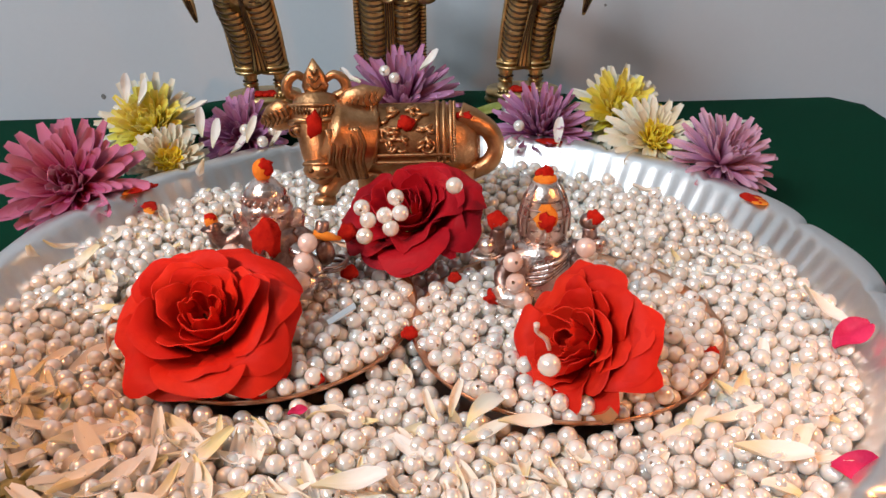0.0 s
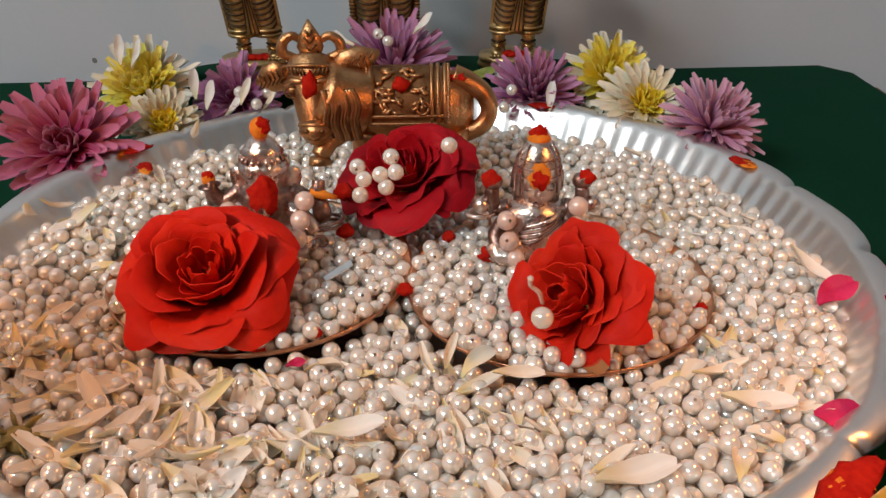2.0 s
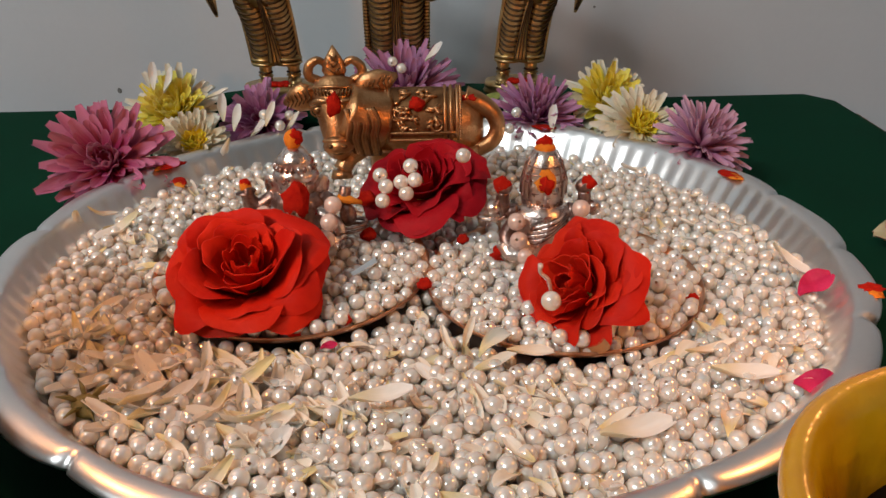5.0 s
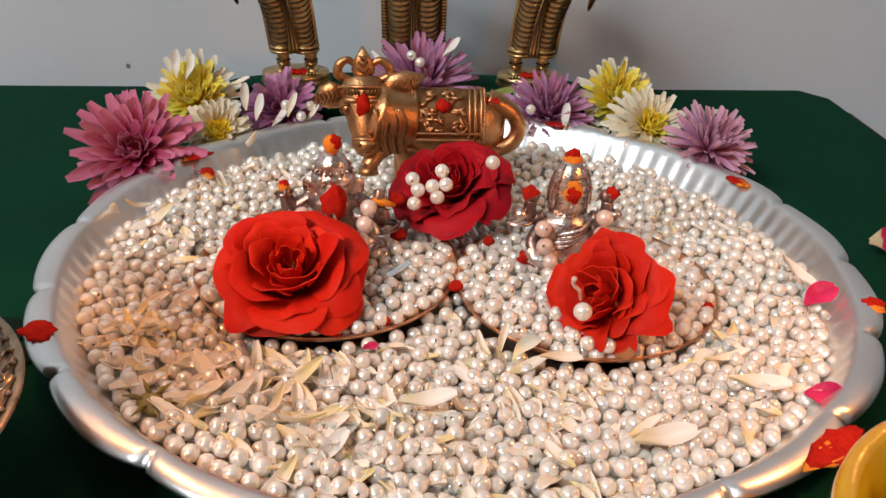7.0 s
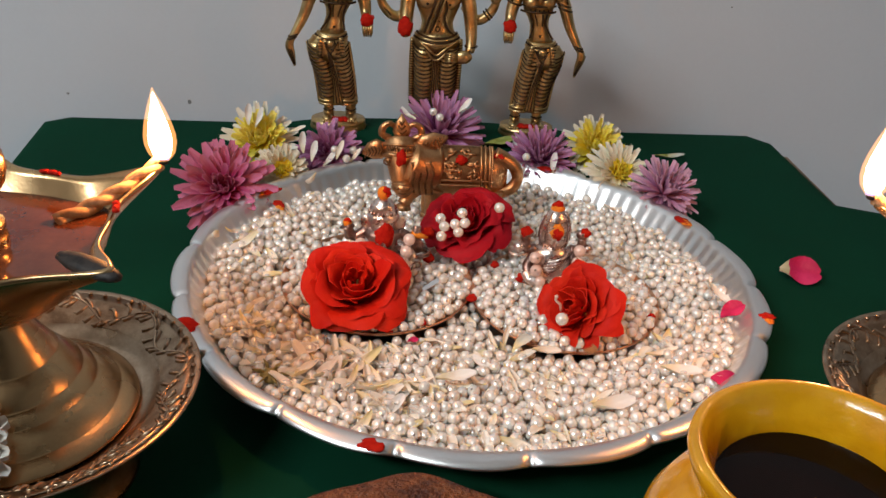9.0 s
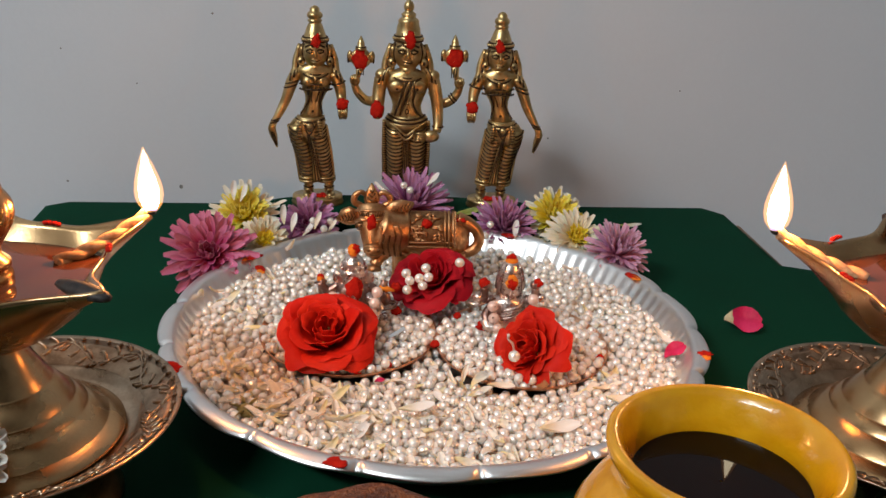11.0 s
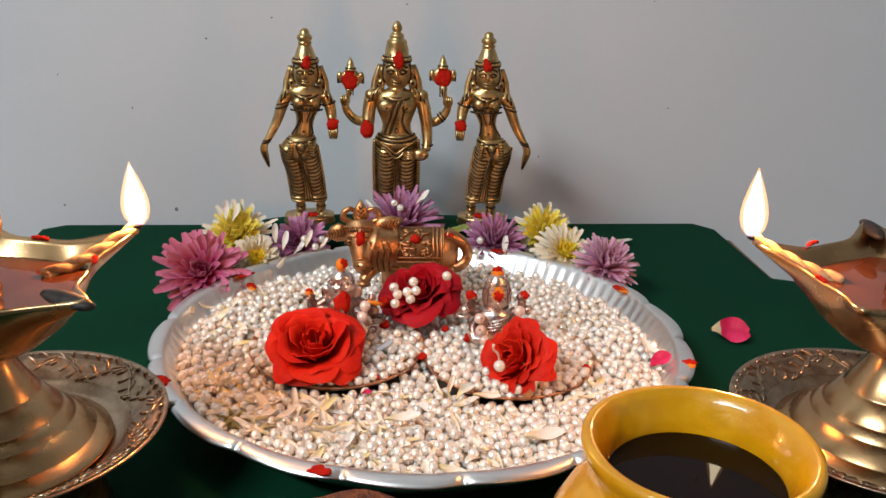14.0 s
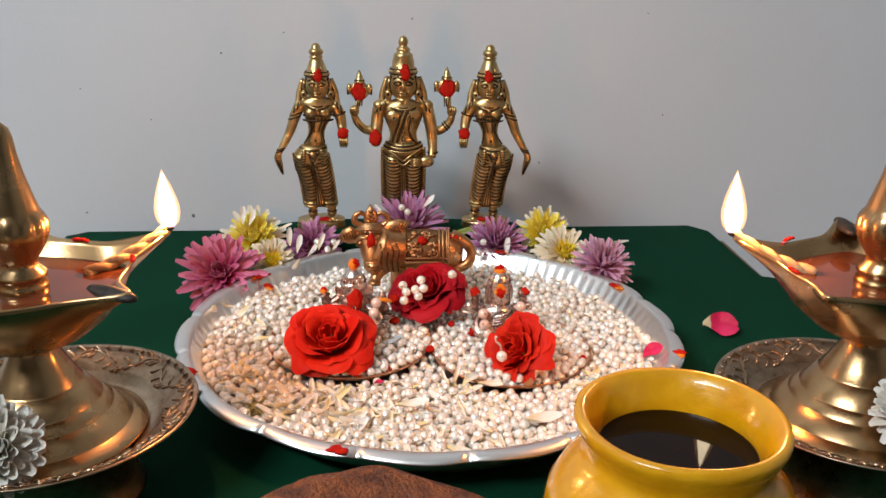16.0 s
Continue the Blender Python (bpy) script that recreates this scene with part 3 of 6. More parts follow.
def rose(at, normal, size, mat, label, seed, count=20, spin=0.0, aged=()):
    root = new("rose")
    root.matrix_basis = along(normal, at, spin)
    tagged(root, label, "rose", "roses on the plate")
    inner = count - 8
    for i in range(count):
        u = min(1.0, i / inner)
        r0 = size * (0.03 + 0.14 * u)
        r1 = size * (0.15 + 0.73 * u ** 0.9)
        h0 = size * (-0.18 - 0.10 * u)
        h1 = size * (0.30 + 0.10 * u - 0.22 * u ** 3 - 0.014 * max(0, i - inner))
        calm = 0.35 if i > inner else 1.0
        half = (0.92 - 0.26 * u) * (1 + rnd.uniform(-0.2, 0.18) * calm)
        h1 *= 1 + rnd.uniform(-0.18, 0.18) * calm
        shape = rose_petal(r0, r1, h0, h1, half, 0.62 * u ** 1.6, seed * 100 + i, 0.55 if i > inner else 1.6, 0.3 + 0.3 * u + rnd.uniform(-0.2, 0.3))
        if i in aged:
            for f in range(7 * 16 + 3, 7 * 16 + 12):
                shape.m[f] = shape.m[f + 128] = 1
        part("petal", shape.data("petal", [mat, ROSE_TIP]), root, m=pose(rnd.uniform(-1, 1) * 0.04 * size, rnd.uniform(-1, 1) * 0.04 * size, 0, rnd.uniform(-10, 10) * calm, rnd.uniform(-10, 10) * calm, i * 137.5 + rnd.uniform(-28, 28) * calm))
    # small flaps folded over the open heart
    for i in range(6):
        me = rose_petal(size * 0.01, size * 0.13, -0.10 * size, size * (0.26 + 0.03 * (i % 3)), 1.1, 0.0, seed * 100 + 60 + i, 1.6).data("petal", [mat])
        a = radians(i * 67 + 20)
        part("petal", me, root, m=pose(0.10 * size * math.cos(a), 0.10 * size * math.sin(a), 0, rnd.uniform(-14, 14), rnd.uniform(-26, -4), math.degrees(a) + rnd.uniform(-40, 40)))
    s = Shape()
    s.stack([(-0.34 * size, 0, 0, 0.06 * size, 0.06 * size), (-0.27 * size, 0, 0, 0.16 * size, 0.16 * size), (-0.22 * size, 0, 0, 0.20 * size, 0.20 * size), (-0.19 * size, 0, 0, 0.12 * size, 0.12 * size)], 10)
    part("sepal_cup", s.data("sepal_cup", [GREEN]), root, "green sepal cup")
    s = Shape()
    for i in range(16):
        a, q = rnd.uniform(0, 6.28), rnd.uniform(0.02, 0.11) * size
        s.tube([(0.3 * q * math.cos(a), 0.3 * q * math.sin(a), -0.17 * size), (q * math.cos(a), q * math.sin(a), rnd.uniform(-0.05, 0.06) * size)], [0.00022, 0.00040], 5)
    part("stamen_tuft", s.data("stamen_tuft", [HEART]), root, "brown stamens in the open heart")
    return root


rose((-0.0575, -0.0235, 0.0312), (0.02, -0.40, 0.90), 0.0288, ROSE_RED, "bright red open rose lying on a pearl-filled copper dish", 1, 34, 20)
rose((0.0462, -0.0365, 0.0298), (-0.72, -0.46, 0.52), 0.0236, ROSE_RED, "bright red rose turned sideways, a few petal tips browned", 2, 32, 70, (25, 28, 30))
rose((-0.0020, 0.0375, 0.0365), (-0.24, -0.34, 0.91), 0.0270, ROSE_DARK, "dark crimson rose with pearls in its heart", 3, 32, 120)
s = Shape()
s.tube(smooth_path([(0, 0, -0.004), (0.0008, 0.0003, 0.002), (-0.0004, 0, 0.006), (0.0006, 0.0004, 0.010)], 4), spread([0.0006, 0.0007, 0.0006, 0.0009], 4), 6)
thing("dried_stamen", s.data("dried_stamen", [PEARL_PINK]), along((-0.35, -0.45, 0.8), (0.036, -0.046, 0.036)), "twisted pale stem standing in a red rose", "stem")


# ---- chrysanthemums ----
def petal_shape(length, width, cup, bend, seed):
    s = Shape()
    nu, nv = 3, 6
    pts = []
    for j in range(nv):
        t = j / (nv - 1)
        w = width * (0.35 + 1.3 * t * (1 - t) + 0.35 * t) * (0.62 if j == nv - 1 else 1)
        for i in range(nu):
            u = i - 1
            pts.append((length * t, u * w * 0.5, cup * (abs(u) - 0.5) * w + bend * length * t * t))
    low = [(x, y, z - 0.00018) for x, y, z in pts]
    n = len(pts)
    q = [(j * nu + i, (j + 1) * nu + i, (j + 1) * nu + i + 1, j * nu + i + 1) for j in range(nv - 1) for i in range(nu - 1)]
    edge = [0, 1, 2] + [j * nu + 2 for j in range(1, nv)] + [(nv - 1) * nu + 1, (nv - 1) * nu] + [j * nu for j in range(nv - 2, 0, -1)]
    s.add(pts + low, q + [tuple(n + i for i in reversed(f)) for f in q])
    k = len(edge)
    s.add([pts[i] for i in edge] + [low[i] for i in edge], [(i, (i + 1) % k, k + (i + 1) % k, k + i) for i in range(k)])
    return s


def mum(at, normal, size, outer, inner, label, rings, seed, width=0.2, core=None, group="flowers round the plate"):
    """A chrysanthemum: rings of (petals, elevation in degrees, length share, inner colour?)."""
    rs = random.Random(seed)
    root = new("chrysanthemum")
    root.matrix_basis = along(normal, at, rs.uniform(0, 360))
    tagged(root, label, "flower", group)
    kinds = {}
    for count, lift, share, inside in rings:
        mats = [inner if inside else outer]
        for v in range(2):
            kinds[(lift, v)] = petal_shape(size * share, size * width * (0.75 + 0.25 * share), rs.uniform(0.25, 0.6), rs.uniform(-0.18, 0.28) if lift < 60 else 0.1, v).data("petal", mats)
        for i in range(count):
            a = 360 * (i + rs.uniform(-0.25, 0.25)) / count + lift * 3
            k = rs.uniform(0.86, 1.08)
            part("petal", kinds[(lift, rs.randrange(2))], root,
                 m=pose(0, 0, 0, 0, 0, a) @ pose(0.05 * size, 0, 0.02 * size, 0, -lift + rs.uniform(-9, 9), 0) @ pose(0, 0, 0, rs.uniform(-25, 25), 0, 0) @ Matrix.Scale(k, 4))
    s = Shape()
    s.ball((0, 0, 0.03 * size), (0.16 * size, 0.16 * size, 0.13 * size), 0, 12, 7)
    part("flower_heart", s.data("flower_heart", [core or inner]), root)
    s = Shape()
    s.stack([(-0.30 * size, 0, 0, 0.05 * size, 0.05 * size), (-0.16 * size, 0, 0, 0.16 * size, 0.16 * size), (-0.04 * size, 0, 0, 0.24 * size, 0.24 * size), (0.0, 0, 0, 0.1 * size, 0.1 * size)], 10)
    part("sepal_cup", s.data("sepal_cup", [GREEN]), root, "green sepal cup")
    return root


FULL = [(19, 2, 1.0, 0), (19, 14, 0.97, 0), (18, 27, 0.92, 0), (16, 40, 0.82, 0), (14, 53, 0.68, 0), (12, 65, 0.54, 1), (9, 77, 0.42, 1)]
POM = [(22, -12, 0.95, 0), (22, 5, 1.0, 0), (20, 20, 0.98, 0), (19, 34, 0.94, 0), (17, 48, 0.88, 0), (14, 61, 0.82, 0), (11, 73, 0.75, 1), (7, 83, 0.7, 1)]
EYED = [(24, 0, 1.0, 0), (24, 12, 0.95, 0), (22, 26, 0.88, 0), (20, 40, 0.76, 0), (18, 54, 0.50, 1), (16, 66, 0.44, 1), (10, 80, 0.4, 1)]
WIDE = [(24, 0, 1.0, 0), (24, 12, 0.93, 0), (24, 24, 0.82, 1), (24, 36, 0.76, 1), (24, 48, 0.70, 1), (20, 60, 0.65, 1), (16, 72, 0.6, 1), (10, 82, 0.55, 1)]
mum((-0.141, 0.090, 0.026), (0.10, -0.78, 0.62), 0.0285, MAGENTA, MAGENTA, "magenta chrysanthemum with ragged petals leaning on the plate rim", FULL, 1, 0.235, PURPLE)
mum((-0.129, 0.158, 0.029), (-0.05, -0.75, 0.66), 0.0245, CREAM, YELLOW, "cream chrysanthemum with a broad yellow heart", WIDE, 2, 0.20)
mum((-0.112, 0.122, 0.024), (0.25, -0.70, 0.66), 0.0175, CREAM, YELLOW, "small cream chrysanthemum with a yellow heart", EYED, 3, 0.26)
mum((-0.084, 0.150, 0.026), (-0.25, -0.75, 0.60), 0.0215, PURPLE, PURPLE, "purple chrysanthemum half hidden by pale petals", FULL, 4, 0.22)
mum((-0.011, 0.176, 0.0325), (0.0, -0.55, 0.83), 0.0300, PURPLE, PURPLE, "large purple chrysanthemum with two pearls on it", POM, 5, 0.145)
mum((0.056, 0.156, 0.024), (-0.05, -0.6, 0.78), 0.0240, PURPLE, PURPLE, "purple chrysanthemum with a loose cream petal", POM, 6, 0.145)
mum((0.094, 0.168, 0.029), (0.10, -0.70, 0.70), 0.0235, CREAM, YELLOW, "pale yellow chrysanthemum with a bright yellow heart", WIDE, 7, 0.20)
mum((0.103, 0.131, 0.027), (0.15, -0.75, 0.65), 0.0215, CREAM, YELLOW, "cream chrysanthemum with a yellow heart", EYED, 8, 0.21)
mum((0.127, 0.106, 0.026), (0.15, -0.65, 0.74), 0.0225, LILAC, LILAC, "pale lilac chrysanthemum with dense narrow petals", POM, 9, 0.16)


# ---- oil lamps ----
def spout_wave(directions, width, reach, lift):
    """Pulls a round bowl's rim out to pointed spouts in the given directions (degrees)."""
    def wave(k, a, r, z, gain=(0, 0, 0, 0.05, 0.36, 1.0, 1.0, 0.95, 0.66, 0.2, 0, 0, 0, 0)):
        g = gain[min(k, len(gain) - 1)]
        best = 0.0
        for d in directions:
            x = (math.degrees(a) - d + 180) % 360 - 180
            best = max(best, math.exp(-abs(x / width) ** 1.45))
        return r + g * reach * best, z + g * lift * best
    return wave


def oil_lamp(x, y, turn, lit, label, height=1.0, reach=0.0):
    """A brass lamp with five spouts on a stem, its foot in a footed saucer."""
    root = new("oil_lamp")
    root.location = (x, y, 0.0316)
    tagged(root, label, "oil lamp", "lit brass oil lamps")
    # flared foot and stem
    s = Shape()
    s.lathe([(0.0005, 0.0), (0.0432, 0.0), (0.0440, 0.0008), (0.0436, 0.0016), (0.0412, 0.0030), (0.0380, 0.0052), (0.0376, 0.0053), (0.0374, 0.0057), (0.0340, 0.0086), (0.0305, 0.0119),
             (0.0301, 0.0120), (0.0299, 0.0125), (0.0262, 0.0163), (0.0258, 0.0164), (0.0256, 0.0170), (0.0225, 0.0205), (0.0190, 0.0250), (0.0186, 0.0252), (0.0184, 0.0258), (0.0152, 0.0308),
             (0.0124, 0.0360), (0.0104, 0.0405), (0.0100, 0.0430), (0.0112, 0.0445), (0.0005, 0.0450)], 72)
    part("foot", s.data("foot", [LAMP]), root, "flared bell-shaped brass foot with turned rings")
    # bowl
    dirs = [turn + 72 * k for k in range(5)]
    s = Shape()
    s.lathe([(0.0005, 0.0430), (0.0120, 0.0440), (0.0240, 0.0485), (0.0345, 0.0570), (0.0405, 0.0670), (0.0430, 0.0745), (0.0434, 0.0765), (0.0422, 0.0768),
             (0.0408, 0.0745), (0.0380, 0.0670), (0.0320, 0.0585), (0.0220, 0.0520), (0.0110, 0.0490), (0.0005, 0.0480)], 180, wave=spout_wave(dirs, 10.5, 0.0205 + reach, 0.0042))
    part("bowl", s.data("bowl", [LAMP]), root, "brass oil bowl with five pointed spouts")
    s = Shape()
    s.lathe([(0.0005, 0.0690), (0.030, 0.0690), (0.0384, 0.0690)], 180, wave=lambda k, a, r, z: (spout_wave(dirs, 12.0, 0.0095, 0.0)(5, a, r, z) if k == 2 else (r, z)))
    part("oil", s.data("oil", [LAMP_OIL]), root, "brown oil filling the bowl")
    # finial
    s = Shape()

    def ribs(k, a, r, z):
        return (r * (1 - 0.05 * abs(math.cos(6 * a)) ** 6), z) if 7 <= k <= 12 else (r, z)

    s.lathe([(0.0100, 0.0640), (0.0102, 0.0700), (0.0100, 0.0715), (0.0085, 0.0730), (0.0100, 0.0745), (0.0098, 0.0765), (0.0072, 0.0790), (0.0070, 0.0820), (0.0098, 0.0862), (0.0124, 0.0905),
             (0.0136, 0.0950), (0.0134, 0.0990), (0.0118, 0.1020), (0.0108, 0.1032), (0.0104, 0.1045), (0.0086, 0.1110), (0.0066, 0.1190), (0.0052, 0.1270), (0.0045, 0.1340), (0.0035, 0.1375), (0.0005, 0.1405)], 72, wave=ribs)
    part("finial", s.data("finial", [LAMP]), root, "ribbed brass finial rising from the bowl")
    # wick and flame on the lit spout
    a = radians(lit)
    d, w = Vector((math.cos(a), math.sin(a), 0)), Vector((-math.sin(a), math.cos(a), 0))
    s = Shape()
    for ph in (0, math.pi):
        pts = []
        for i in range(26):
            t = i / 25
            r = 0.026 + (0.0375 + reach) * t
            z = 0.0695 + 0.0125 * t ** 1.6
            q = 14 * t + ph
            pts.append(d * r + w * (0.0011 * math.cos(q)) + Vector((0, 0, z + 0.0011 * math.sin(q))))
        s.tube(pts, [0.0020] * 26, 8)
    wick = part("wick", s.data("wick", [WICK]), root, "twisted cotton wick")
    s = Shape()
    s.ball(d * (0.0640 + reach) + Vector((0, 0, 0.0825)), (0.0030, 0.0024, 0.0018), 0, 10, 7)
    part("burnt_tip", s.data("burnt_tip", [SOOT]), wick, "charred wick end")
    s = Shape()
    base = d * (0.0648 + reach) + Vector((0, 0, 0.0825))
    h = 0.0262 * height
    s.loft([[base + Vector((1.22 * r * math.cos(b) - 0.0012 * t, 1.22 * r * math.sin(b), h * t)) for b in (2 * math.pi * i / 14 for i in range(14))]
            for t, r in ((0.06, 0.0022), (0.14, 0.0029), (0.25, 0.0034), (0.38, 0.0034), (0.52, 0.0029), (0.66, 0.0021), (0.80, 0.0013), (0.92, 0.0007), (1.0, 0.0001))])
    flame = part("flame", s.data("flame", [FLAME]), root, "bright yellow-white flame")
    s = Shape()
    s.loft([[base + Vector((1.34 * r * math.cos(b) - 0.0012 * t, 1.34 * r * math.sin(b), h * t)) for b in (2 * math.pi * i / 16 for i in range(16))]
            for t, r in ((0.02, 0.0020), (0.12, 0.0036), (0.25, 0.0043), (0.38, 0.0043), (0.52, 0.0038), (0.66, 0.0030), (0.80, 0.0021), (0.94, 0.0010), (1.06, 0.0001))])
    part("flame_edge", s.data("flame_edge", [FLAME_EDGE]), flame, "orange edge of the flame")
    s = Shape()
    s.loft([[base + Vector((1.2 * r * math.cos(b), 1.2 * r * math.sin(b), h * t)) for b in (2 * math.pi * i / 14 for i in range(14))]
            for t, r in ((-0.04, 0.0006), (0.0, 0.0017), (0.055, 0.0021))])
    part("flame_root", s.data("flame_root", [FLAME_BLUE]), flame, "blue root of the flame")
    fire = bpy.data.lights.new("flame_light", "POINT")
    fire.energy, fire.color, fire.shadow_soft_size = 0.40 * height, (1.0, 0.35, 0.08), 0.0022
    lamp_ob = new("flame_light", fire)
    lamp_ob.location = (x + base.x - 0.0005, y + base.y, 0.0316 + base.z + 0.4 * h)
    # black edge on the spout next to it
    s = Shape()
    b = radians(turn - 72 if lit == turn else turn + 72)
    s.ball(Vector((0.0555 * math.cos(b), 0.0555 * math.sin(b), 0.0786)), (0.0140, 0.0042, 0.0026), 0, 12, 7, m=Euler((0, 0, b)).to_matrix())
    part("soot_mark", s.data("soot_mark", [SOOT]), root, "sooty spout tip")
    for da, r, z in ((36, 0.0424, 0.0770), (-24, 0.0445, 0.0780), (100, 0.0430, 0.0772)):
        s = Shape()
        q = radians(lit + da)
        for k in range(5):
            s.ball(Vector((r * math.cos(q + 0.035 * (k - 2)), r * math.sin(q + 0.035 * (k - 2)), z + 0.0003 * (k % 2))), (0.0014, 0.0011, 0.0008), 0, 8, 5)
        part("kumkum_dab", s.data("kumkum_dab", [KUMKUM]), root, "dab of red kumkum powder")
    return root


def saucer(x, y, label):
    """A footed brass saucer with leaf scrolls chased on its rim."""
    root = new("saucer")
    root.location = (x, y, 0)
    root.scale = (1.115, 1.115, 1.0)
    tagged(root, label, "saucer", "saucers under the lamps")
    s = Shape()
    s.lathe([(0.0005, 0.0312), (0.0380, 0.0312), (0.0412, 0.0328), (0.0428, 0.0352), (0.0450, 0.0372), (0.0520, 0.0414), (0.0558, 0.0436), (0.0572, 0.0440), (0.0576, 0.0434),
             (0.0566, 0.0424), (0.0520, 0.0398), (0.0445, 0.0350), (0.0390, 0.0310), (0.0300, 0.0290), (0.0300, 0.0060), (0.0330, 0.0012), (0.0335, 0.0), (0.0005, 0.0)], 120)
    part("dish", s.data("dish", [LAMP_OLD]), root, "tarnished brass dish on a foot ring")
    s = Shape()
    s.lathe([(0.0438, 0.0366), (0.0450, 0.0376), (0.0520, 0.0418), (0.0552, 0.0437), (0.0550, 0.0434), (0.0520, 0.0414), (0.0450, 0.0372), (0.0438, 0.0366)], 96)
    part("rim_band", s.data("rim_band", [BAND]), root, "darkened ground of the chased border")
    s = Shape()
    n = 20

    def on_rim(a, t):
        r = 0.0442 + 0.0108 * t
        return Vector((r * math.cos(a), r * math.sin(a), 0.0371 + 0.0066 * t))

    for i in range(n):
        a = 2 * math.pi * i / n
        up = 1 if i % 2 else -1
        s.tube([on_rim(a + 0.33 * k / 9, 0.5 + 0.36 * up * math.cos(math.pi * k / 9)) for k in range(10)], [0.0006] * 10, 6, 0, 0.7)
        for j in range(7):
            q, side = a + 0.02 + 0.045 * j, 1 if j % 2 else -1
            reach = 0.36 - 0.03 * abs(j - 3)
            s.tube([on_rim(q + 0.030 * k, 0.5 + 0.30 * up * math.cos(math.pi * (0.02 + 0.045 * j) / 0.33) + side * reach * math.sin(0.62 * k) * (1 if k < 3 else 0.9)) for k in range(4)],
                   [0.0004, 0.0010, 0.0012, 0.0003], 6, 0, 0.6)
    for i in range(60):
        a = 2 * math.pi * i / 60
        s.ball(on_rim(a, 1.0), (0.0010, 0.0010, 0.0007), 0, 6, 4)
    part("leaf_scroll", s.data("leaf_scroll", [LAMP_OLD]), root, "raised leaf scroll border")
    return root


LX, LY, RX, RY = -0.1775, -0.1195, 0.1965, -0.1165
saucer(LX + 0.003, LY, "tarnished brass saucer with a chased leaf border")
saucer(RX, RY, "tarnished brass saucer with a chased leaf border")
oil_lamp(LX, LY, 40, 40, "brass oil lamp burning with one flame, standing in a saucer", 1.0, 0.0022)
oil_lamp(RX, RY, 151, 151, "brass oil lamp burning with one flame, standing in a saucer", 1.1)

# ---- yellow pot ----
pot = new("pot")
pot.location = (0.0855, -0.1925, 0)
tagged(pot, "small yellow-painted pot half full of dark oil", "pot")
s = Shape()
s.lathe([(0.0005, 0.0), (0.026, 0.0), (0.031, 0.002), (0.040, 0.010), (0.0465, 0.022), (0.0485, 0.034), (0.0470, 0.044), (0.0425, 0.0530), (0.0365, 0.0590), (0.0335, 0.0625), (0.0335, 0.0655),
         (0.0355, 0.0695), (0.0380, 0.0735), (0.0390, 0.0765), (0.0386, 0.0788), (0.0372, 0.0798), (0.0352, 0.0790), (0.0332, 0.0760), (0.0310, 0.0715), (0.0292, 0.0665), (0.0290, 0.060), (0.034, 0.052), (0.038, 0.040), (0.034, 0.012), (0.0005, 0.006)], 120,
        wave=lambda k, a, r, z: (r * (1 + 0.006 * math.sin(2 * a + 1) + 0.003 * math.sin(5 * a)), z + 0.0003 * math.sin(3 * a)))
part("body", s.data("body", [POT]), pot, "thick yellow-painted wall and rolled rim")
s = Shape()
s.lathe([(0.0005, 0.0644), (0.02, 0.0644), (0.0293, 0.0645)], 64)
part("oil", s.data("oil", [LIQUID]), pot, "dark still oil")

# ---- fried round bread ----
s = Shape()
rs = random.Random(4)


def crust(k, a, r, z):
    q = 1 + 0.02 * math.sin(3 * a + 1) + 0.014 * math.sin(7 * a + 2) + 0.008 * math.sin(13 * a)
    lump = 0.0022 * math.sin(4 * a + r * 120) + 0.0012 * math.sin(9 * a - r * 260) if z > 0.025 else 0
    return r * q, z + lump


s.lathe([(0.0005, 0.0), (0.060, 0.0), (0.0690, 0.004), (0.0718, 0.012), (0.0716, 0.021), (0.0690, 0.0268), (0.064, 0.0292), (0.056, 0.0300), (0.045, 0.0296), (0.034, 0.0302), (0.018, 0.0296), (0.0005, 0.0300)], 96, wave=crust)
thing("round_bread", s.data("round_bread", [BREAD]), pose(-0.031, -0.2165, 0), "reddish brown fried round cake with a cracked crust", "cake")


# ---- brass statues ----
def rings_round(s, sec, z0, z1, count, mi, thick=0.0004, sag=0.0015, side=1):
    """Raised drapery folds across the front of one leg; sec(z) gives centre x, y and half sizes."""
    for i in range(count):
        z = z0 + (z1 - z0) * i / (count - 1)
        cx, cy, rx, ry = sec(z)
        pts = []
        for k in range(9):
            u = -1 + 2 * k / 8
            a = -math.pi / 2 + u * 1.45
            pts.append((cx + (rx + 0.0001) * math.cos(a), cy + (ry + 0.0001) * math.sin(a), z - sag * (1 - u * u)))
        s.tube(pts, [thick * 0.6] + [thick] * 7 + [thick * 0.6], 5, mi)


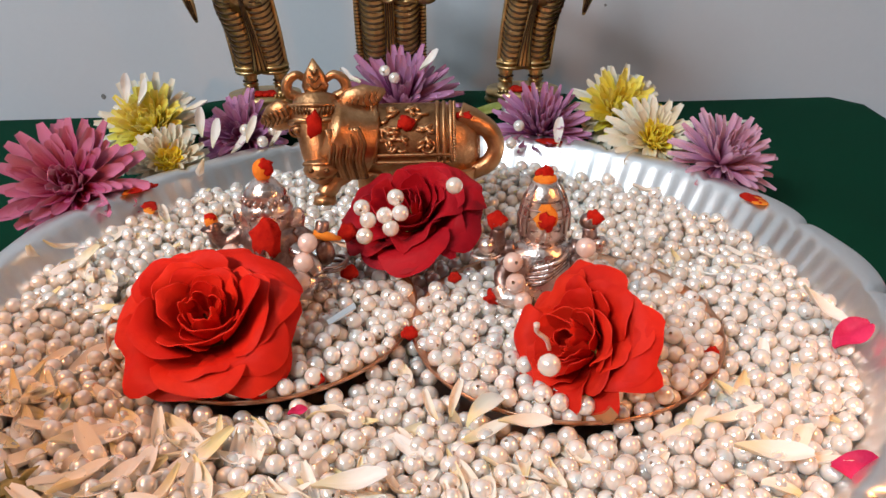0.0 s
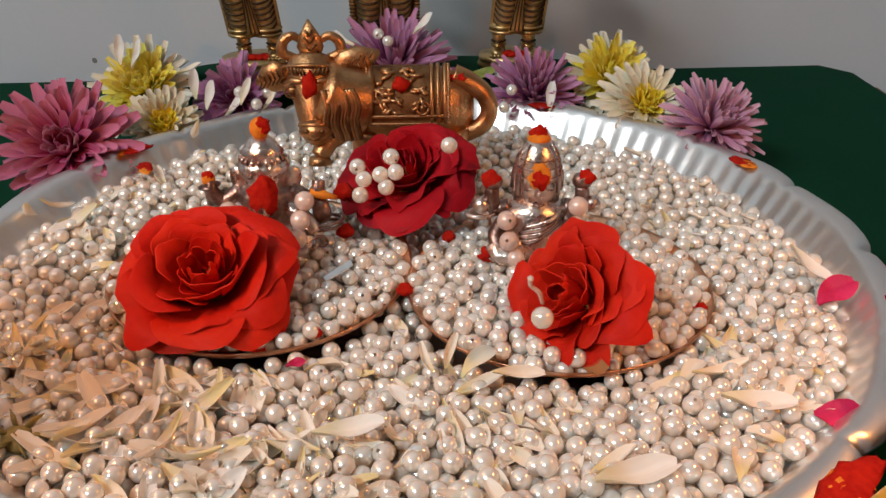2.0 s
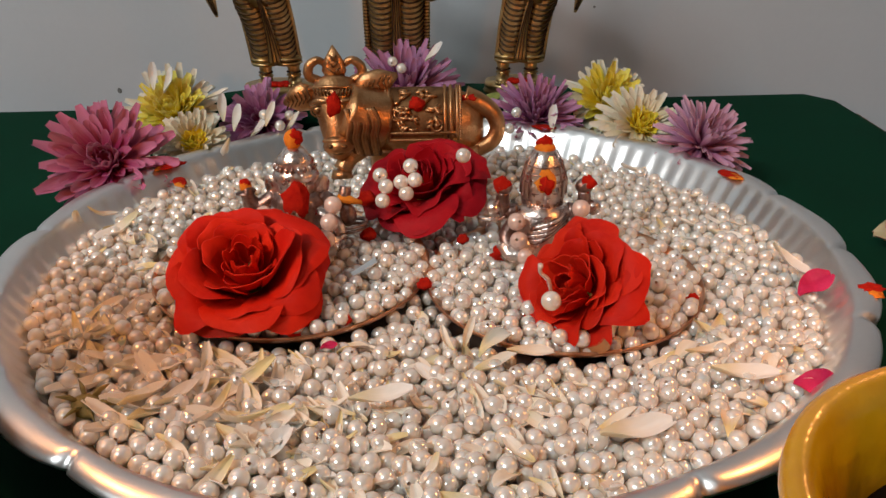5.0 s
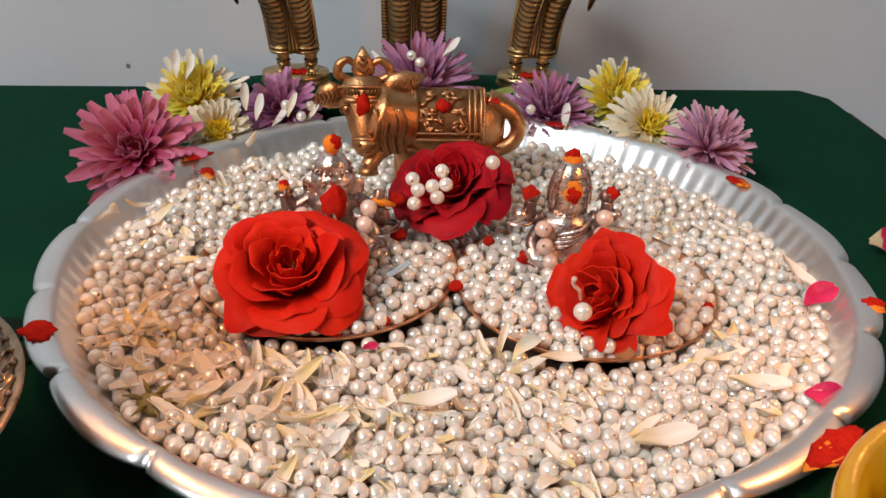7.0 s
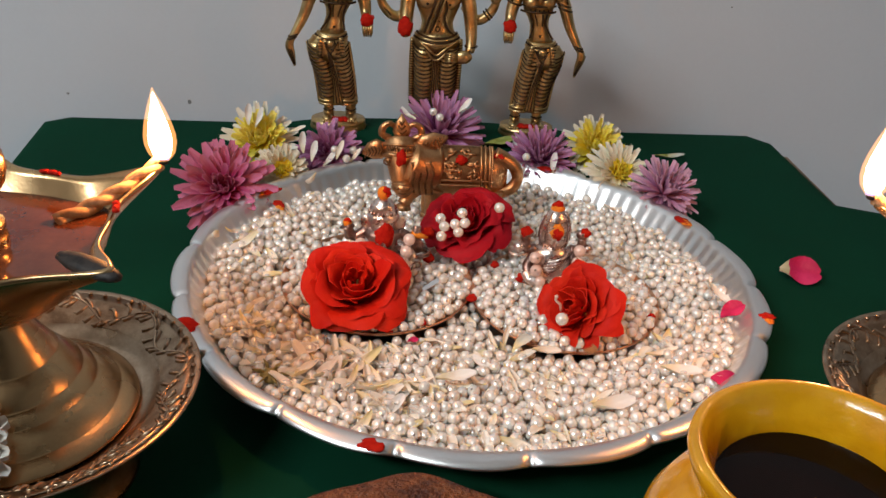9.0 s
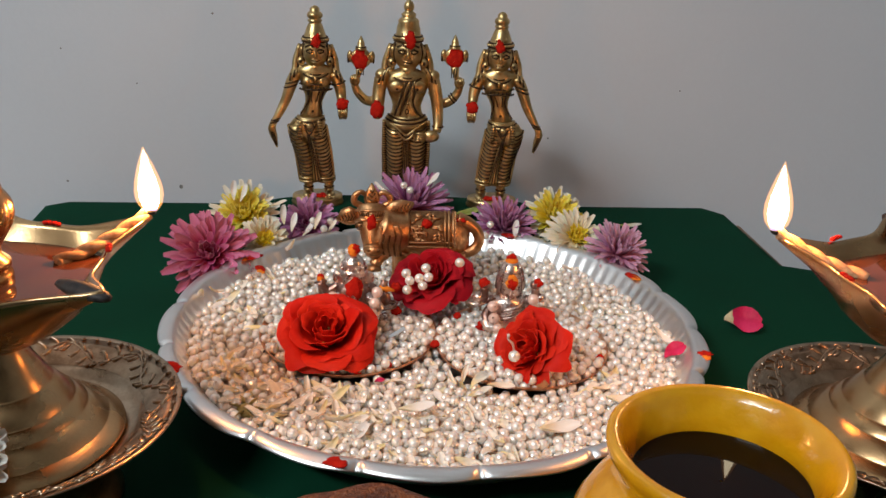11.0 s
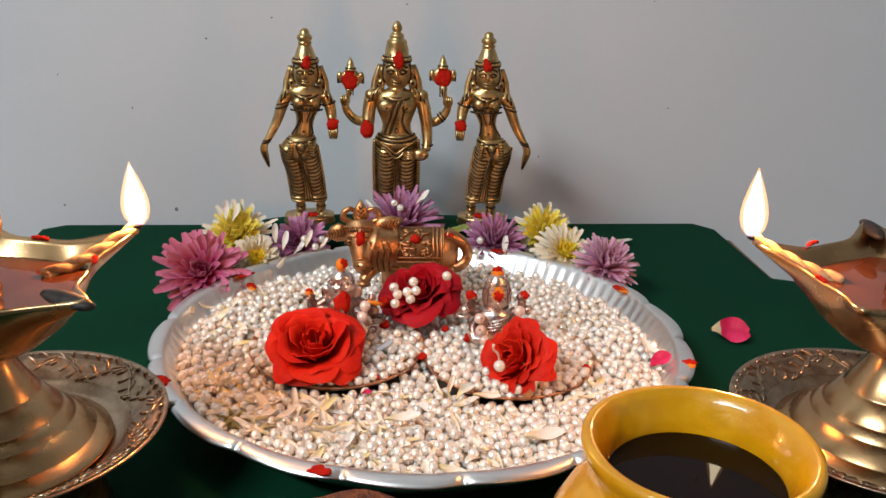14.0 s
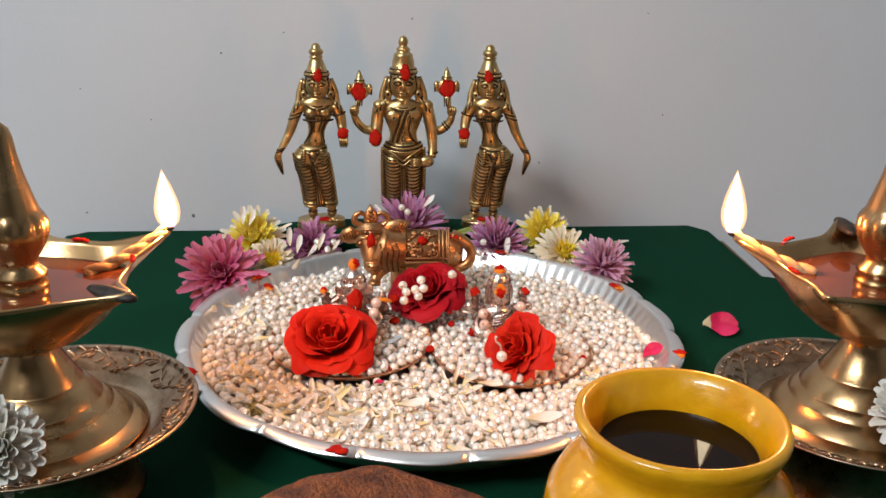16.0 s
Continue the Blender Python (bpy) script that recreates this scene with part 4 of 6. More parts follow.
def head(s, x, z, k, crown):
    """Face, hair, ears and a tall crown; x, z: the face's centre, crown: rows of (radius, height over the brow)."""
    s.ball((x, -0.0010 * k, z), (0.0080 * k, 0.0068 * k, 0.0096 * k), 0, 22, 16)
    s.ball((x, 0.0034 * k, z + 0.0004 * k), (0.0088 * k, 0.0052 * k, 0.0094 * k), 1, 18, 12)
    def skin(dx, dz, out=0.0):
        q = 1 - (dx / 0.0080) ** 2 - (dz / 0.0096) ** 2
        return (x + dx * k, (-0.0010 - 0.0068 * math.sqrt(max(q, 0.02)) - out) * k, z + dz * k)

    s.tube([skin(0, 0.0030, 0.0002), skin(0, 0.0004, 0.0007), skin(0, -0.0016, 0.0014), skin(0, -0.0024, 0.0002)], [0.0005 * k, 0.0008 * k, 0.0014 * k, 0.0007 * k], 8, 0)
    for sx in (-1, 1):
        s.ball(skin(sx * 0.0010, -0.0021, 0.0004), 0.0007 * k, 0, 8, 6)
    for dz, r, mi in ((-0.0040, 0.0007, 0), (-0.0048, 0.0005, 1), (-0.0056, 0.0008, 0)):
        s.tube([skin(-0.0026, dz + 0.0004), skin(-0.0012, dz), skin(0.0012, dz), skin(0.0026, dz + 0.0004)], [0.4 * r * k, r * k, r * k, 0.4 * r * k], 7, mi)
    for sx in (-1, 1):
        s.ball(skin(sx * 0.0032, 0.0010, -0.0004), (0.0016 * k, 0.0007 * k, 0.0005 * k), 0, 10, 6)
        s.tube([skin(sx * 0.0012, 0.0014), skin(sx * 0.0030, 0.0024), skin(sx * 0.0054, 0.0012)], 0.0006 * k, 6, 1)
        s.tube([skin(sx * 0.0014, 0.0008), skin(sx * 0.0030, 0.0000), skin(sx * 0.0052, 0.0008)], 0.0005 * k, 6, 1)
        s.tube([skin(sx * 0.0008, 0.0036), skin(sx * 0.0030, 0.0048), skin(sx * 0.0058, 0.0034)], 0.0007 * k, 6, 1)
        s.tube([skin(sx * 0.0066, 0.0050, 0.0004), skin(sx * 0.0078, 0.0, 0.0004), skin(sx * 0.0066, -0.0052, 0.0004)], 0.0006 * k, 6, 1)
        s.ball((x + sx * 0.0082 * k, 0.0, z), (0.0016 * k, 0.0018 * k, 0.0038 * k), 0, 9, 7)
        s.ball((x + sx * 0.0086 * k, -0.0012, z - 0.0056 * k), (0.0024 * k, 0.0019 * k, 0.0027 * k), 0, 10, 8)
        s.ball((x + sx * 0.0088 * k, -0.0030, z - 0.0056 * k), (0.0010 * k, 0.0006 * k, 0.0011 * k), 1, 8, 5)
        for j in range(3):
            o = 0.0016 * j * k
            s.tube(smooth_path([(x + sx * (0.0080 * k + 0.4 * o), 0.0030, z + 0.004 * k), (x + sx * (0.0088 * k + o), 0.0026, z - 0.005 * k), (x + sx * (0.0094 * k + o), 0.0014, z - 0.011 * k), (x + sx * (0.0108 * k + o), -0.0004, z - 0.0165 * k)], 3),
                   spread([0.0014 * k, 0.0020 * k, 0.0022 * k, 0.0016 * k], 3), 8, 1 if j == 1 else 0)
    s.tube([(x, -0.0002, z - 0.0130 * k), (x, -0.0002, z - 0.006 * k)], [0.0052 * k, 0.0044 * k], 14)
    c = (x, 0.0004, z + 0.0060 * k)
    s.lathe([(r * k, h * k) for r, h in crown], 24, 0, c, cap=True)
    for i in range(22):
        a = 2 * math.pi * i / 22
        s.ball((c[0] + 0.0079 * k * math.cos(a), c[1] + 0.0074 * k * math.sin(a), c[2] + 0.0016 * k), 0.0008 * k, 0, 6, 5)
    for h, r in ((0.0004, 0.0080), (0.0030, 0.0076)):
        s.tube([(c[0] + r * k * math.cos(a), c[1] + r * k * math.sin(a), c[2] + h * k) for a in (2 * math.pi * j / 24 for j in range(25))], 0.00045 * k, 5, 1)
    # raised arches on the front of the crown
    for r in (0.0034, 0.0019):
        s.tube([(c[0] + r * k * math.cos(a), c[1] - (0.0066 - 0.18 * r - 0.0022 * math.sin(a)) * k, c[2] + (0.0036 + 1.5 * r * math.sin(a)) * k) for a in (math.pi * j / 10 for j in range(11))], 0.0005 * k, 6, 1 if r < 0.002 else 0)


TALL_CROWN = [(0.0072, 0.0), (0.0079, 0.0004), (0.0080, 0.0024), (0.0072, 0.0032), (0.0066, 0.0040), (0.0064, 0.0070), (0.0056, 0.0098), (0.0057, 0.0108), (0.0050, 0.0118), (0.0038, 0.0126), (0.0040, 0.0136), (0.0040, 0.0144), (0.0030, 0.0152),
              (0.0022, 0.0160), (0.0028, 0.0172), (0.0029, 0.0186), (0.0020, 0.0206), (0.0006, 0.0218)]
KNOT_CROWN = [(0.0070, 0.0), (0.0077, 0.0004), (0.0077, 0.0022), (0.0068, 0.0032), (0.0064, 0.0050), (0.0052, 0.0082), (0.0042, 0.0106), (0.0036, 0.0114), (0.0044, 0.0122), (0.0044, 0.0130), (0.0034, 0.0136), (0.0046, 0.0146), (0.0048, 0.0162),
              (0.0040, 0.0174), (0.0030, 0.0180), (0.0030, 0.0194), (0.0020, 0.0208), (0.0005, 0.0214)]


def garland(s, pts, r, mi, k=4):
    s.tube(smooth_path(pts, k), r, 6, mi)


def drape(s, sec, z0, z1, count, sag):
    """Thin dark tubes laid between the folds of cloth round the front of one leg."""
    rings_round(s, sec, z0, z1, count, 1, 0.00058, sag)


def goddess(mirror, label, at, turn):
    """A standing figure in the triple-bend pose, one arm hanging, one raised."""
    s = Shape()
    s.stack([(0.0, 0, 0, 0.0172, 0.0125), (0.0014, 0, 0, 0.0176, 0.0128), (0.0026, 0, 0, 0.0166, 0.0118), (0.0036, 0, 0, 0.0170, 0.0122), (0.0060, 0, 0, 0.0166, 0.0120)], 36, 0)
    # feet and ankles
    for sx in (-1, 1):
        x = 0.0010 + sx * 0.0068
        s.ball((x + sx * 0.0008, -0.0040, 0.0078), (0.0034, 0.0062, 0.0021), 0, 12, 7)
        for k in range(4):
            s.ball((x + sx * 0.0008 + (k - 1.5) * 0.0016, -0.0098, 0.0070), (0.0009, 0.0014, 0.0009), 0, 7, 5)
        s.tube([(x, 0, 0.007), (x, 0, 0.012), (x, 0, 0.020)], [0.0032, 0.0029, 0.0040], 14)
        for dz in (0.0100, 0.0116):
            s.tube([(x - 0.0032, -0.0006, dz + 0.0003), (x, -0.0036, dz), (x + 0.0032, -0.0006, dz + 0.0003)], 0.0006, 6, 1 if dz > 0.011 else 0)

    # draped legs
    def leg(sx):
        rows = [(0.0160, sx * 0.0054, 0.0058), (0.026, -0.0010 + sx * 0.0053, 0.0056), (0.036, -0.0024 + sx * 0.0055, 0.0060), (0.046, -0.0052 + sx * 0.0058, 0.0066), (0.054, -0.0060 + sx * 0.0057, 0.0066)]

        def sec(z):
            for (z0, x0, r0), (z1, x1, r1) in zip(rows, rows[1:]):
                if z <= z1:
                    break
            t = (z - z0) / (z1 - z0)
            return x0 + (x1 - x0) * t, 0.0, r0 + (r1 - r0) * t, (r0 + (r1 - r0) * t) * 0.98
        return sec

    for sx in (-1, 1):
        sec = leg(sx)
        s.stack([(z, sec(z)[0], 0, sec(z)[2], sec(z)[3]) for z in (0.0162, 0.021, 0.026, 0.031, 0.036, 0.041, 0.046, 0.050, 0.0540)], 20, 0)
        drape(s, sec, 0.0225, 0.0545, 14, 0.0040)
        for dz in (0.0164, 0.0186):
            s.tube([(sec(0.0162)[0] + 0.0062 * math.cos(a), 0.0060 * math.sin(a), dz) for a in (2 * math.pi * k / 16 for k in range(17))], 0.0009, 7, 0)
        garland(s, [(sec(0.054)[0] + sx * 0.0066, -0.001, 0.054), (sec(0.036)[0] + sx * 0.0062, -0.001, 0.036), (sec(0.017)[0] + sx * 0.0060, -0.001, 0.017)], 0.0010, 0)
    # middle pleat
    s.tube(smooth_path([(-0.0056, -0.0060, 0.052), (-0.0030, -0.0058, 0.040), (-0.0010, -0.0054, 0.028), (0.0, -0.0058, 0.0165)], 4), spread([0.0012, 0.0018, 0.0022, 0.0040], 4), 9, 0, 0.5)
    for k in (-1.5, -0.5, 0.5, 1.5):
        garland(s, [(-0.0052 + k * 0.0005, -0.0074, 0.049), (-0.0018 + k * 0.001, -0.0070, 0.032), (k * 0.0019, -0.0080, 0.0180)], 0.00032, 1)
    # hips, belt and side sashes
    s.stack([(0.0440, -0.0056, 0, 0.0116, 0.0066), (0.0490, -0.0062, 0, 0.0126, 0.0074), (0.0530, -0.0062, 0, 0.0124, 0.0076), (0.0570, -0.0050, 0, 0.0106, 0.0072), (0.0600, -0.0036, 0, 0.0084, 0.0064)], 24, 0)
    for z, r, cx, mi in ((0.0600, 0.0084, -0.0036, 0), (0.0586, 0.0092, -0.0041, 1), (0.0572, 0.0102, -0.0047, 0)):
        s.tube([(cx + r * math.cos(a), 0.0072 * math.sin(a) * r / 0.0095, z - 0.0016 * math.sin(a) ** 2) for a in (math.pi + math.pi * k / 16 for k in range(17))], 0.0007, 6, mi)
    s.ball((-0.0044, -0.0078, 0.0545), (0.0022, 0.0014, 0.0022), 0, 12, 8)
    s.tube([(-0.0044 + 0.0028 * math.cos(a), -0.0080, 0.0545 + 0.0028 * math.sin(a)) for a in (2 * math.pi * k / 14 for k in range(15))], 0.0004, 5, 1)
    for sx, x0 in ((-1, -0.0100), (1, 0.0016)):
        s.tube(smooth_path([(x0, -0.0070, 0.0582), (x0 + sx * 0.0008, -0.0078, 0.0530), (x0 + sx * 0.0014, -0.0074, 0.0470)], 4), spread([0.0012, 0.0017, 0.0013], 4), 8, 0, 0.6)
        for k in range(6):
            s.tube([(x0 + sx * 0.0008 - 0.0014, -0.0090, 0.0480 + 0.0018 * k), (x0 + sx * 0.0008 + 0.0014, -0.0090, 0.0480 + 0.0018 * k)], 0.0003, 5, 1)
        garland(s, [(x0 - sx * 0.0016, -0.0074, 0.0560), (-0.0044, -0.0082, 0.0500 - 0.0012 * sx), (-0.0044 - sx * 0.003, -0.0078, 0.0535)], 0.0005, 1)
    # body
    s.stack([(0.0585, -0.0038, 0, 0.0080, 0.0062), (0.0640, -0.0024, 0, 0.0063, 0.0054), (0.0695, -0.0014, 0, 0.0056, 0.0050), (0.0740, -0.0006, 0, 0.0066, 0.0054), (0.0780, 0.0, 0, 0.0088, 0.0062),
             (0.0820, 0.0, 0, 0.0098, 0.0064), (0.0870, -0.0002, 0, 0.0112, 0.0062), (0.0905, -0.0003, 0, 0.0116, 0.0054), (0.0925, -0.0003, 0, 0.0086, 0.0046), (0.0945, 0.0, 0, 0.0046, 0.0040)], 26, 0)
    for sx in (-1, 1):
        s.ball((sx * 0.0044, -0.0046, 0.0832), (0.0045, 0.0038, 0.0043), 0, 16, 10)
        garland(s, [(sx * 0.0052, -0.0054, 0.0770), (-0.0006 + sx * 0.0040, -0.0054, 0.0725), (-0.0016 + sx * 0.0046, -0.0046, 0.0680), (-0.0030 + sx * 0.0070, -0.0050, 0.0622)], 0.0006, 1)
        garland(s, [(sx * 0.0024, -0.0062, 0.0770), (-0.0010 + sx * 0.0020, -0.0058, 0.0735), (-0.0014 + sx * 0.0014, -0.0056, 0.0700)], 0.0004, 1)
    for z, t in ((0.0778, 0.0007), (0.0812, 0.0006)):
        s.tube([(0.0102 * math.cos(a), 0.0080 * math.sin(a) - 0.0004, z - 0.0006 * math.sin(a)) for a in (math.pi + math.pi * k / 14 for k in range(15))], t, 6, 1)
    for k in range(5):
        s.ball((-0.0052 + 0.0026 * k, -0.0084 + 0.0003 * abs(k - 2), 0.0796), 0.0006, 1, 6, 5)
    for r, z, mi in ((0.0056, 0.0930, 0), (0.0066, 0.0920, 1), (0.0078, 0.0912, 0), (0.0088, 0.0904, 1)):
        s.tube([(r * math.cos(a), 0.92 * r * math.sin(a), z + 0.0046 * math.sin(a)) for a in (math.pi + math.pi * k / 14 for k in range(15))], 0.0006, 6, mi)
    s.ball((0, -0.0084, 0.0856), (0.0012, 0.0009, 0.0015), 0, 8, 6)
    s.ball((-0.0022, -0.0056, 0.0640), (0.0009, 0.0006, 0.0009), 1, 8, 5)
    # arms
    low = smooth_path([(-0.0118, 0.0005, 0.0885), (-0.0156, 0.0, 0.0810), (-0.0196, 0.0, 0.0700), (-0.0240, -0.0014, 0.0615), (-0.0274, -0.0020, 0.0556)], 4)
    s.tube(low, spread([0.0040, 0.0039, 0.0032, 0.0026, 0.0020], 4), 14)
    s.tube(smooth_path([(-0.0276, -0.0022, 0.0560), (-0.0288, -0.0024, 0.0515), (-0.0276, -0.0026, 0.0465), (-0.0258, -0.0026, 0.0392)], 4), spread([0.0020, 0.0026, 0.0022, 0.0006], 4), 10, 0, 0.7)
    for k in (-1, 0, 1):
        garland(s, [(-0.0286 + 0.0009 * k, -0.0044, 0.0500), (-0.0274 + 0.0008 * k, -0.0044, 0.0460), (-0.0260 + 0.0004 * k, -0.0034, 0.0405)], 0.0003, 1)
    raised = smooth_path([(0.0118, 0.0005, 0.0880), (0.0152, -0.0005, 0.0800), (0.0164, -0.0030, 0.0725), (0.0166, -0.0080, 0.0690), (0.0170, -0.0112, 0.0702)], 4)
    s.tube(raised, spread([0.0040, 0.0039, 0.0032, 0.0027, 0.0022], 4), 14)
    s.ball((0.0172, -0.0118, 0.0660), (0.0034, 0.0028, 0.0048), 0, 12, 9)
    for k in range(4):
        s.tube([(0.0150 + 0.0014 * k, -0.0138, 0.0680), (0.0150 + 0.0015 * k, -0.0144, 0.0632), (0.0154 + 0.0012 * k, -0.0128, 0.0608)], [0.0008, 0.0008, 0.0005], 6, 0)
    blot(s, (0.0172, -0.0138, 0.0708), (0.0042, 0.0020, 0.0036), 2, 67)
    for p, r in (((-0.0150, 0.0002, 0.0822), 0.0042), ((-0.0160, 0.0, 0.0796), 0.0042), ((0.0146, -0.0002, 0.0818), 0.0042), ((-0.0262, -0.0018, 0.0578), 0.0028), ((-0.0270, -0.0020, 0.0562), 0.0026)):
        s.tube([(p[0] + r * math.cos(a), p[1] + r * math.sin(a), p[2] + 0.3 * r * math.cos(a)) for a in (2 * math.pi * k / 14 for k in range(15))], 0.0006, 6, 1)
    for sx in (-1, 1):
        for k in range(4):
            s.tube([(sx * (0.0118 + 0.0012 * k), -0.0030, 0.0915 - 0.0012 * k), (sx * (0.0126 + 0.0013 * k), -0.0042, 0.0868 - 0.0012 * k)], 0.0006, 6, 1 if k % 2 else 0)
    head(s, 0.0, 0.1015, 1.04, KNOT_CROWN)
    blot(s, (0.0008, -0.0076, 0.1092), (0.0030, 0.0013, 0.0044), 2, 61)
    for k in range(7):
        s.ball((-0.0046 + 0.0016 * k, -0.0062 + 0.0010 * (k % 2), 0.0068 + 0.0002 * (k % 3)), (0.0026, 0.0030, 0.0012), 2, 8, 6)
    if mirror:
        s.v = [(-x, y, z) for x, y, z in s.v]
        s.f = [tuple(reversed(f)) for f in s.f]
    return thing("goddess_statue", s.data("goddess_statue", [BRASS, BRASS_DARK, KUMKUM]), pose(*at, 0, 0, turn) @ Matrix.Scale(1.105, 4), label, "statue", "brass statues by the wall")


def god(label, at):
    """The taller four-armed standing figure."""
    s = Shape()
    s.stack([(0.0, 0, 0, 0.0200, 0.0135), (0.0014, 0, 0, 0.0204, 0.0138), (0.0026, 0, 0, 0.0190, 0.0128), (0.0036, 0, 0, 0.0196, 0.0130), (0.0060, 0, 0, 0.0192, 0.0128)], 36, 0)
    for sx in (-1, 1):
        x = sx * 0.0066
        s.ball((x, -0.0044, 0.0080), (0.0036, 0.0066, 0.0022), 0, 12, 7)
        s.tube([(x, 0, 0.007), (x, 0, 0.012), (x, 0, 0.020)], [0.0034, 0.0031, 0.0042], 14)

        def sec(z, x=x, sx=sx):
            t = min(1, max(0, (z - 0.016) / 0.040))
            return x + sx * 0.0005 * t, 0.0, 0.0061 + 0.0014 * t, 0.0060 + 0.0014 * t

        s.stack([(z, sec(z)[0], 0, sec(z)[2], sec(z)[3]) for z in (0.016, 0.024, 0.032, 0.040, 0.048, 0.055)], 20, 0)
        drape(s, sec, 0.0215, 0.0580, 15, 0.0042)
        s.tube([(x + 0.0064 * math.cos(a), 0.0062 * math.sin(a), 0.0166) for a in (2 * math.pi * k / 16 for k in range(17))], 0.0009, 7, 0)
        # fringed side bands
        s.tube(smooth_path([(x + sx * 0.0082, -0.001, 0.060), (x + sx * 0.0086, -0.001, 0.040), (x + sx * 0.0076, -0.001, 0.016)], 4), 0.0016, 8, 0)
        for k in range(26):
            z = 0.018 + 0.0016 * k
            s.tube([(x + sx * 0.0068, -0.0026, z), (x + sx * 0.0084, -0.0030, z), (x + sx * 0.0098, -0.0018, z)], 0.0003, 5, 1)
    s.tube(smooth_path([(0, -0.0062, 0.057), (0, -0.0060, 0.045), (0, -0.0056, 0.030), (0, -0.0058, 0.016)], 4), spread([0.0024, 0.0024, 0.0026, 0.0036], 4), 9, 0, 0.5)
    for k in (-1.5, -0.5, 0.5, 1.5):
        garland(s, [(k * 0.0009, -0.0076, 0.055), (k * 0.0011, -0.0074, 0.038), (k * 0.0018, -0.0078, 0.018)], 0.00034, 1)
    # hips and belt
    s.stack([(0.0535, 0, 0, 0.0148, 0.0082), (0.0580, 0, 0, 0.0146, 0.0084), (0.0615, 0, 0, 0.0136, 0.0080), (0.0640, 0, 0, 0.0118, 0.0074)], 26, 0)
    for z, r, mi in ((0.0600, 0.0142, 0), (0.0612, 0.0140, 1), (0.0626, 0.0134, 0), (0.0638, 0.0124, 1)):
        s.tube([(r * math.cos(a), 0.0086 * math.sin(a) * r / 0.0135, z - 0.0024 * math.sin(a) ** 2) for a in (math.pi + math.pi * k / 16 for k in range(17))], 0.0008, 6, mi)
    for j in range(3):
        garland(s, [(-0.0128 + 0.002 * j, -0.0058, 0.0600), (-0.0050, -0.0088, 0.0550 - 0.0013 * j), (0, -0.0092, 0.0515 - 0.0016 * j), (0.0050, -0.0088, 0.0550 - 0.0013 * j), (0.0128 - 0.002 * j, -0.0058, 0.0600)], 0.0007, 1 if j == 1 else 0)
    s.stack([(0.0620, 0, 0, 0.0122, 0.0078), (0.0665, 0, 0, 0.0102, 0.0070), (0.0703, 0, 0, 0.0097, 0.0068), (0.0750, 0, 0, 0.0112, 0.0074), (0.0800, 0, 0, 0.0132, 0.0080), (0.0850, 0, 0, 0.0146, 0.0080),
             (0.0895, 0, 0, 0.0152, 0.0070), (0.0925, 0, 0, 0.0120, 0.0060), (0.0950, 0, 0, 0.0060, 0.0050)], 28, 0)
    for sx in (-1, 1):
        s.ball((sx * 0.0066, -0.0056, 0.0838), (0.0060, 0.0036, 0.0048), 0, 16, 10)
        s.ball((sx * 0.0068, -0.0093, 0.0826), (0.0009, 0.0006, 0.0009), 1, 8, 5)
        # locks of hair on the shoulders
        s.ball((sx * 0.0172, -0.0012, 0.0905), (0.0046, 0.0046, 0.0042), 0, 14, 9)
        for k in range(5):
            garland(s, [(sx * (0.0118 + 0.0012 * k), -0.0044 + 0.0002 * k, 0.0960 - 0.0008 * k), (sx * (0.0146 + 0.0012 * k), -0.0060 + 0.0004 * k, 0.0920 - 0.0010 * k), (sx * (0.0150 + 0.0014 * k), -0.0054 + 0.0004 * k, 0.0876 - 0.0006 * k)], 0.0006, 1 if k % 2 else 0)
    for r, z, mi in ((0.0066, 0.0945, 0), (0.0078, 0.0938, 1), (0.0092, 0.0930, 0), (0.0106, 0.0920, 1)):
        s.tube([(r * math.cos(a), 0.85 * r * math.sin(a), z + 0.0046 * math.sin(a)) for a in (math.pi + math.pi * k / 16 for k in range(17))], 0.0008, 6, mi)
    # sacred thread and sash ends
    for j, x0 in enumerate((-0.0016, 0.0002, 0.0020, 0.0038)):
        garland(s, [(x0 + 0.0014, -0.0090, 0.0880), (x0 - 0.0008, -0.0092, 0.0830), (x0 - 0.0026, -0.0084, 0.0770), (x0 - 0.0050, -0.0076, 0.0700), (x0 - 0.0066, -0.0076, 0.0645)], 0.0007, 1 if j % 2 == 0 else 0)
    garland(s, [(0.0036, -0.0092, 0.0870), (0.0052, -0.0088, 0.0800), (0.0040, -0.0082, 0.0740), (0.0062, -0.0074, 0.0680), (0.0096, -0.0062, 0.0640)], 0.0007, 1)
    for z in (0.0745, 0.0720):
        s.tube([(-0.0018, -0.0076, z), (0.0014, -0.0077, z)], 0.0004, 5, 1)
    s.tube([(0.0012 * math.cos(a), -0.0074, 0.0672 + 0.0016 * math.sin(a)) for a in (2 * math.pi * k / 12 for k in range(13))], 0.0004, 5, 1)
    # front arms
    s.tube(smooth_path([(-0.0176, 0.0, 0.0880), (-0.0188, -0.001, 0.0800), (-0.0194, -0.004, 0.0715), (-0.0196, -0.0100, 0.0690), (-0.0196, -0.0120, 0.0700)], 4), spread([0.0046, 0.0046, 0.0042, 0.0036, 0.0030], 4), 14)
    s.ball((-0.0196, -0.0128, 0.0690), (0.0046, 0.0026, 0.0064), 0, 14, 10)
    blot(s, (-0.0198, -0.0148, 0.0692), (0.0044, 0.0020, 0.0060), 2, 66)
